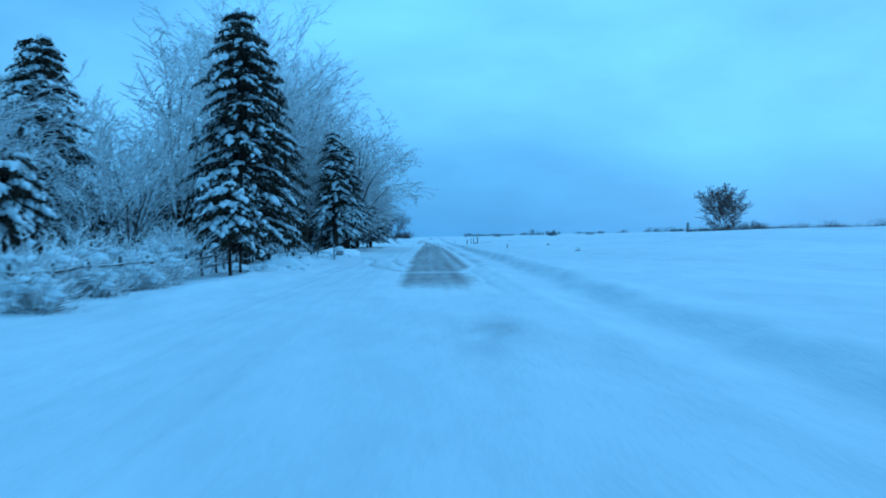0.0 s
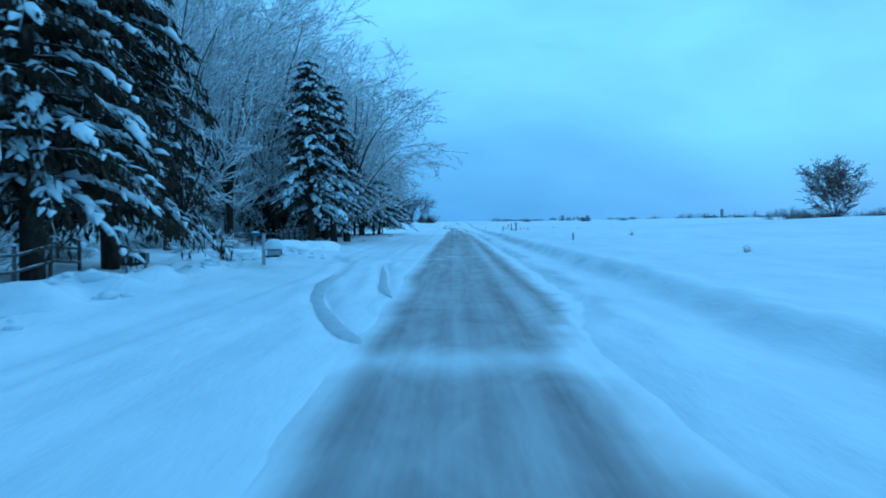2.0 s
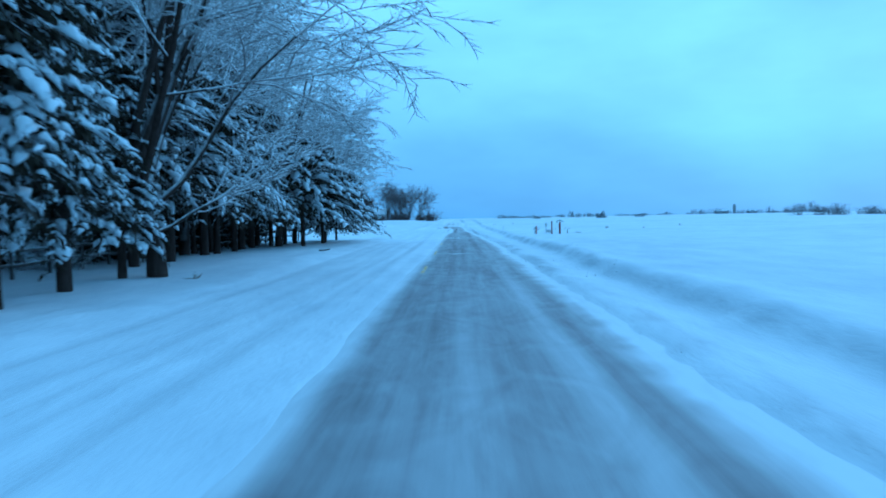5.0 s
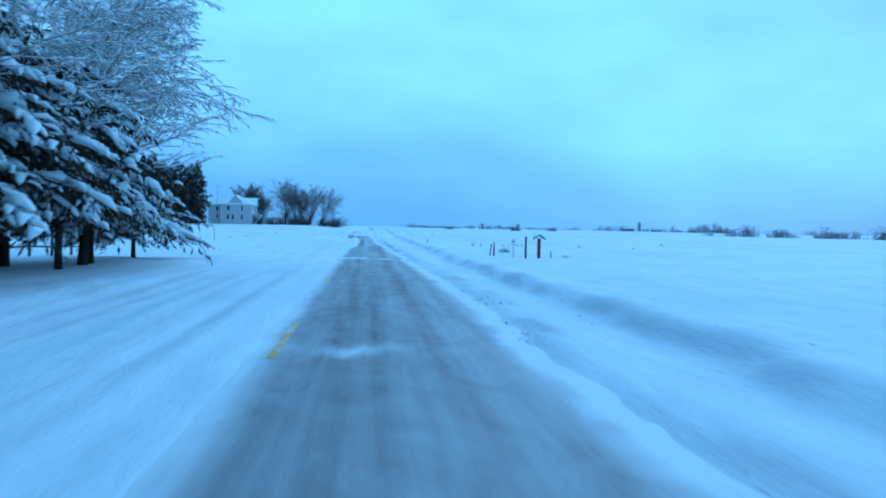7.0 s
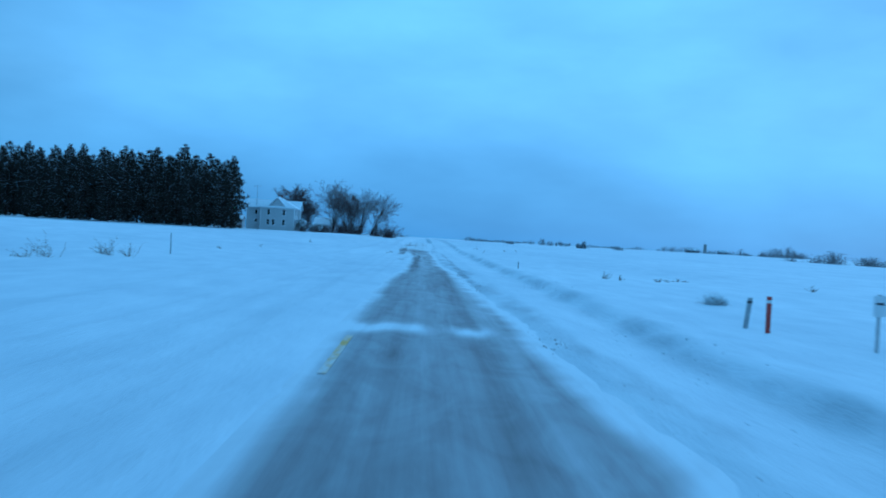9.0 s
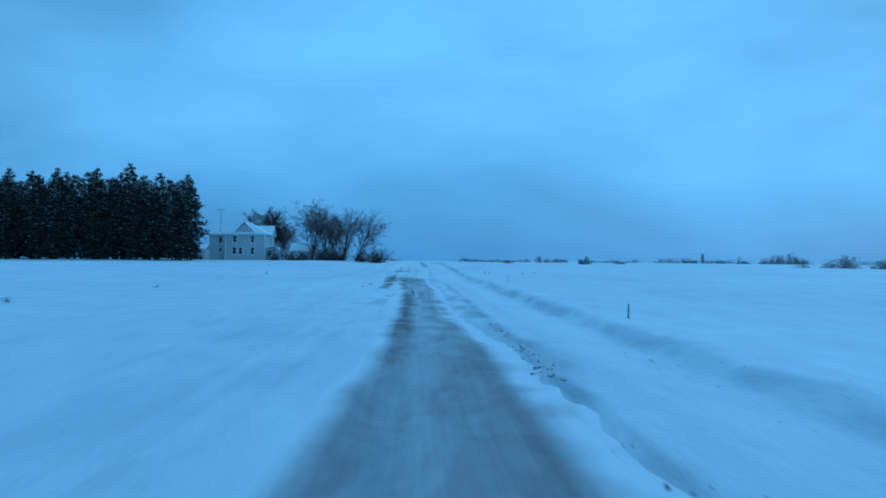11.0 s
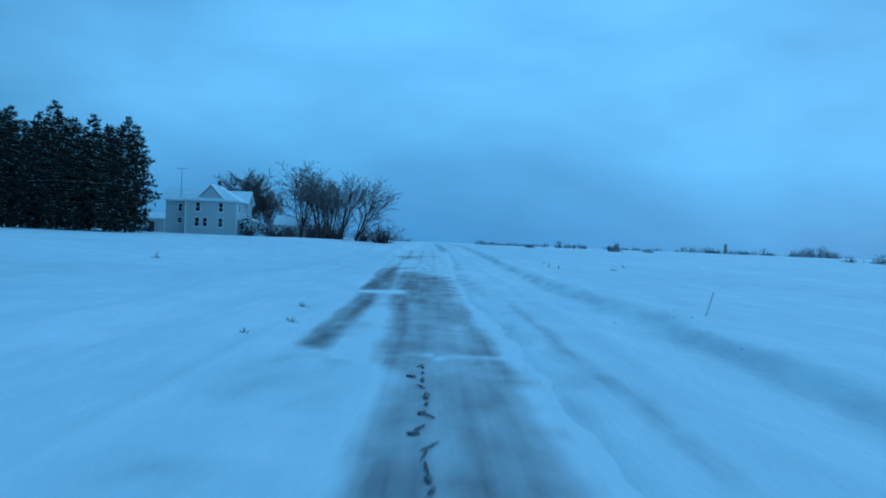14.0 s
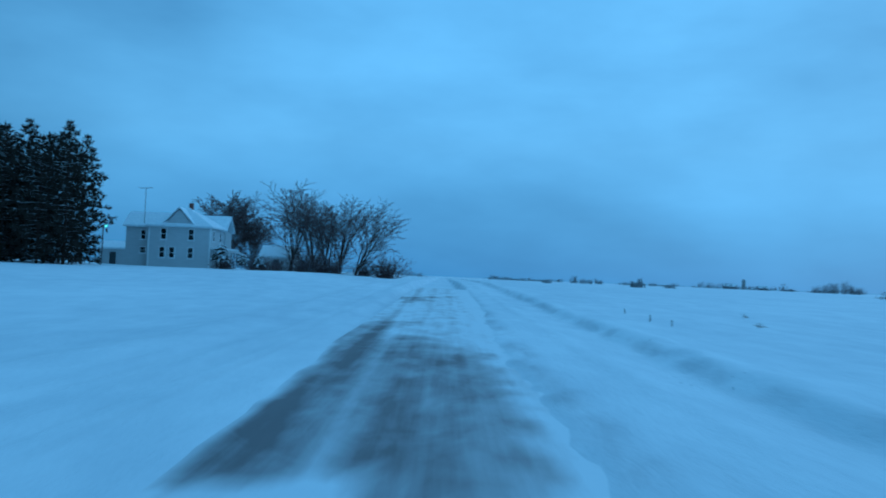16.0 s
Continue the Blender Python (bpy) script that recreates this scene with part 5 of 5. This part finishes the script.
def antenna(x, y):
    z = ground_at(x, y)
    t = thing("television_antenna", (x, y, z), "tall thin television antenna mast beside a farmhouse", "antenna")
    top = 11.8 - z
    part("mast", rod(bmesh.new(), (0, 0, -0.3), (0, 0, top), 0.07, 0.05, 8), GREYMETAL, t)
    boom = part("boom", rod(bmesh.new(), (-0.9, 0.2, top - 0.1), (0.9, -0.2, top), 0.035, 0.035, 6), GREYMETAL, t)
    for k in range(7):
        x0 = -0.85 + 0.28 * k
        part("element", rod(bmesh.new(), (x0, -0.5 + 0.03 * k, top - 0.05), (x0, 0.5 - 0.03 * k, top - 0.05), 0.018, 0.018, 5), GREYMETAL, boom)


antenna(-40.0, 329.0)


def shed(x0, y0, x1, y1, wall, rise, label, mat=SIDING, name="shed"):
    g = ground_at((x0 + x1) / 2, y0) - 0.3
    t = thing(name, (0, 0, g), label, "shed")
    part("wall", box(bmesh.new(), x0, y0, -0.5, x1, y1, wall, 0.0), mat, t)
    part("roof", gable_roof(x0, x1, y0, y1, wall, wall + rise, "x", 0.25, 0.25), DRIFT, t, "roof under thick snow")
    part("door", box(bmesh.new(), (x0 + x1) / 2 - 0.45, y0 - 0.04, 0.0, (x0 + x1) / 2 + 0.45, y0 + 0.02, 2.0, 0.01), DARKMETAL, t)


shed(-49.2, 337, -45.2, 341, 2.5, 0.9, "small white outbuilding with a snowy roof beside a farmhouse")
shed(-28.5, 346, -23.5, 352, 2.4, 1.6, "low white garage with a snowy roof behind bare trees", SIDING, "garage")


def yard_light(x, y):
    z = ground_at(x, y)
    t = thing("yard_light", (x, y, z), "wooden pole with a small glowing green yard light", "lamp")
    part("pole", rod(bmesh.new(), (0, 0, -0.4), (0, 0, 5.1), 0.1, 0.08, 8), BARNWOOD, t)
    arm = part("arm", rod(bmesh.new(), (0, 0, 4.9), (0.5, -0.3, 5.1), 0.03, 0.03, 6), GREYMETAL, t)
    b = bmesh.new()
    bmesh.ops.create_uvsphere(b, u_segments=12, v_segments=8, radius=0.1, matrix=Matrix.Translation((0.5, -0.3, 5.0)))
    part("bulb", smooth_bm(b), LAMP, arm, "glowing green bulb")


yard_light(-45.8, 330)

# dark pines behind the field
pine = grove_pine(91, 17.6, 3.1, 0.9, 34, "tall dark pine with patches of snow in a dense grove")
pine2 = grove_pine(97, 18.0, 2.8, 0.8, 36, "tall dark pine with patches of snow in a dense grove")
rng = random.Random(19)
n = 0
for r in range(3):
    for k in range(19):
        x = -41.6 - 1.1 * r - 2.8 * k + rng.uniform(-0.8, 0.8) - (r % 2) * 1.7
        y = 309.0 + 4.5 * r + rng.uniform(-1.2, 1.2)
        if k == 16 and r == 0:
            continue
        ob = pine if (k + r) % 2 else pine2
        put(ob, x, y, rng.uniform(0.8, 0.96), rng.uniform(0, 360), tall=rng.uniform(0.94, 1.06), first=n < 2, group="grove of dark pines")
        n += 1

# dark conifers deep behind the roadside row
rng = random.Random(23)
# Those near x -21 are added to block skylight from behind the row.
for x, y, s in ((-17.5, 109, 0.6), (-18.2, 113, 0.56), (-17.0, 117, 0.62), (-18.0, 121.5, 0.55), (-17.2, 126, 0.6), (-18.3, 130.5, 0.56), (-17.6, 135, 0.52), (-21.5, 107, 0.6), (-22.0, 112, 0.6), (-21.0, 116, 0.58), (-22.5, 120, 0.6), (-21.2, 124.5, 0.6), (-22.3, 129, 0.56), (-21.5, 133, 0.58), (-20.5, 138, 0.5), (-26.5, 82, 0.4), (-28.0, 86.5, 0.36),
                (-30.0, 91, 0.42), (-29.0, 76, 0.38), (-24.0, 96, 0.4), (-33.0, 82, 0.4), (-32.0, 70, 0.36), *((-15.0 - 0.9 * (k % 2), 107.5 + 2.5 * k, 0.46) for k in range(13))):
    put(pine2 if s > 0.45 else pine, x, y, s, rng.uniform(0, 360), label="dark snow-dusted conifer added deep among bare trees", group="conifers in the woods")

# bare trees round the farm
w, c = leafless(113, 12.8, 0.14, 9, 0.7, 0.024, (9, 7, 6), low=1, girth=1.25)
farm1 = tree_thing("bare_tree", w, c, (BARK, BARE), "bare dark tree with upswept branches near a farmhouse")
w, c = leafless(127, 12.0, 0.07, 7, 0.6, 0.024, (9, 7, 6), (0.58, 0.0), low=1, girth=1.35)
farm2 = tree_thing("bare_tree", w, c, (BARK, BARE), "bare dark tree leaning with several stems")
put(farm1, -23.4, 344, 0.93, 0, first=True, group="bare trees by the farm")
put(farm2, -13.6, 343, 0.82, 0, first=True, group="bare trees by the farm")
for x, y, s, a in ((-20.4, 346, 0.8, 80), (-18.2, 345, 0.72, 170), (-16.6, 348, 0.82, 260)):
    put(farm1, x, y, s, a, group="bare trees by the farm")
w, c = leafless(143, 12.6, 0.16, 12, 0.8, 0.034, (12, 9, 7), low=3, girth=0.9)
rounded = tree_thing("bare_tree", w, c, (BARK, BARE), "dense round bare tree rising behind a farmhouse")
put(rounded, -35.2, 353, 0.72, 0, first=True, tall=1.18, group="bare trees by the farm")
put(rounded, -32.0, 356, 0.62, 120, group="bare trees by the farm")
shrub = bush_thing("bare_shrub", 133, 120, 3.0, BARE, "dense bare dark shrub in the snow", 0.024, 1.1)
first = True
for x, y, s in ((-9.3, 346, 1.5), (-21.5, 343, 1.2), (-19.2, 343, 1.3), (-17, 344, 1.1), (-12.5, 344, 0.9), (-24.5, 339, 0.8), (-28.6, 327, 0.75), (-26.3, 333, 0.9), (-24.6, 331, 0.7)):
    put(shrub, x, y, s, 50 * x, 0.05, first=first, group="bare shrubs by the farm")
    first = False
for x, y, s, a in ((-28.8, 325.6, 0.72, 40), (-26.6, 327.5, 0.5, 160), (-24.6, 328.5, 0.48, 280)):
    put(low, x, y, s, a, label="dark yard evergreen capped with snow beside a porch")

# round tree and hedge on the low rise
w, c = leafless(141, 7.8, 0.12, 12, 1.0, 0.024, (11, 9, 7), low=3, girth=0.8)
lone = tree_thing("bare_tree", w, c, (BARK, BARE), "round bare dark tree alone on a snowy rise")
put(lone, 53.0, 143.6, 1.03, 0, first=True)
for k in range(12):
    put(shrub, 47 + 2.4 * k + (k % 3) * 0.5, 144 + (k % 4), 0.55 + 0.12 * (k % 3), 70 * k, 0.05, group="hedge on the rise")


# ---- distance ----
def far_woods(name, rows, label, seed, r, dense=1.0, mat=FARWOOD):
    """A far line of bare scrub and trees; rows: x, y, height, width."""
    rng = np.random.default_rng(seed)
    seg = []
    for x, y, h, w in rows:
        z = ground_at(x, y)
        n = int((12 + 5 * w / max(h, 1)) * dense)
        for _ in range(n):
            a = rng.uniform(0, 2 * math.pi)
            px = x + rng.normal(0, w * 0.28)
            p = np.array([px, y + rng.normal(0, w * 0.2), z - 0.2])
            l = h * rng.uniform(0.55, 1.0) * math.exp(-((px - x) / (w * 0.7)) ** 2)
            for k in range(3):
                q = p + np.array([rng.normal(0, 0.12), rng.normal(0, 0.12), 0.33]) * l
                seg.append([*p, *q, r * (1.6 - 0.4 * k), r * (1.2 - 0.4 * k)])
                for _ in range(2):
                    seg.append([*q, *(q + np.array([rng.normal(0, 0.22), rng.normal(0, 0.22), rng.uniform(0.0, 0.22)]) * l), r * 1.4, 0.0])
                p = q
    return tagged(part(name, twig_mesh(name, seg), mat), label, "far trees", kind="stuff")


rng = random.Random(3)
rows = [(256 + 8.4 * k + rng.uniform(-3, 3), 690 + rng.uniform(-12, 12), rng.uniform(6.0, 10.5) * (1.4 if k in (3, 4, 10, 15) else 1.0), rng.uniform(8, 14)) for k in range(19)]
rows += [(474 + 9.5 * k, 1250 + rng.uniform(-8, 8), rng.uniform(9, 14) * (1.3 if k == 3 else 1.0), rng.uniform(12, 18)) for k in range(6)]
far_woods("far_hedgerow", rows, "far line of bare dark trees across a snowy field", 5, 0.1, 2.6)
rows = [(100, 638, 4.6, 4), (97, 640, 3.5, 3), (151, 1170, 8, 10), (60, 700, 2.5, 6), (160, 800, 3, 8)]
rows += [(rng.uniform(-60, 900), rng.uniform(1000, 2100), rng.uniform(3, 7), rng.uniform(8, 30)) for _ in range(34)]
rows += [(70 + 9 * k, 1300 + 8 * k, rng.uniform(2.5, 5), 12) for k in range(9)] + [(470 + 16 * k, 1700, rng.uniform(7, 13), 18) for k in range(10)]
far_woods("far_treeline", rows, "scattered bare trees and scrub along the far horizon", 6, 0.22, 1.0, HAZEWOOD)


def silo(x, y):
    z = ground_at(x, y)
    t = thing("silo", (x, y, z), "far grey concrete silo with a domed top", "silo")
    part("tower", rod(bmesh.new(), (0, 0, -0.5), (0, 0, 17), 3.2, 3.2, 20), CONCRETE, t)
    b = bmesh.new()
    bmesh.ops.create_uvsphere(b, u_segments=20, v_segments=10, radius=3.2, matrix=Matrix.Translation((0, 0, 17)))
    part("dome", smooth_bm(b), GREYMETAL, t)


silo(583, 1805)


def barn(x, y, w, d, h, label):
    g = ground_at(x, y)
    t = thing("barn", (x, y, g), label, "barn")
    part("wall", box(bmesh.new(), -w / 2, -d / 2, -0.5, w / 2, d / 2, h, 0.0), BARNWOOD, t)
    part("roof", gable_roof(-w / 2, w / 2, -d / 2, d / 2, h, h + 4.5, "x", 0.5, 0.3), DRIFT, t, "roof under snow")


barn(560, 1815, 26, 12, 5, "far grey barn with a snowy roof beside a silo")
barn(618, 1800, 18, 10, 4, "far grey barn with a snowy roof beside a silo")
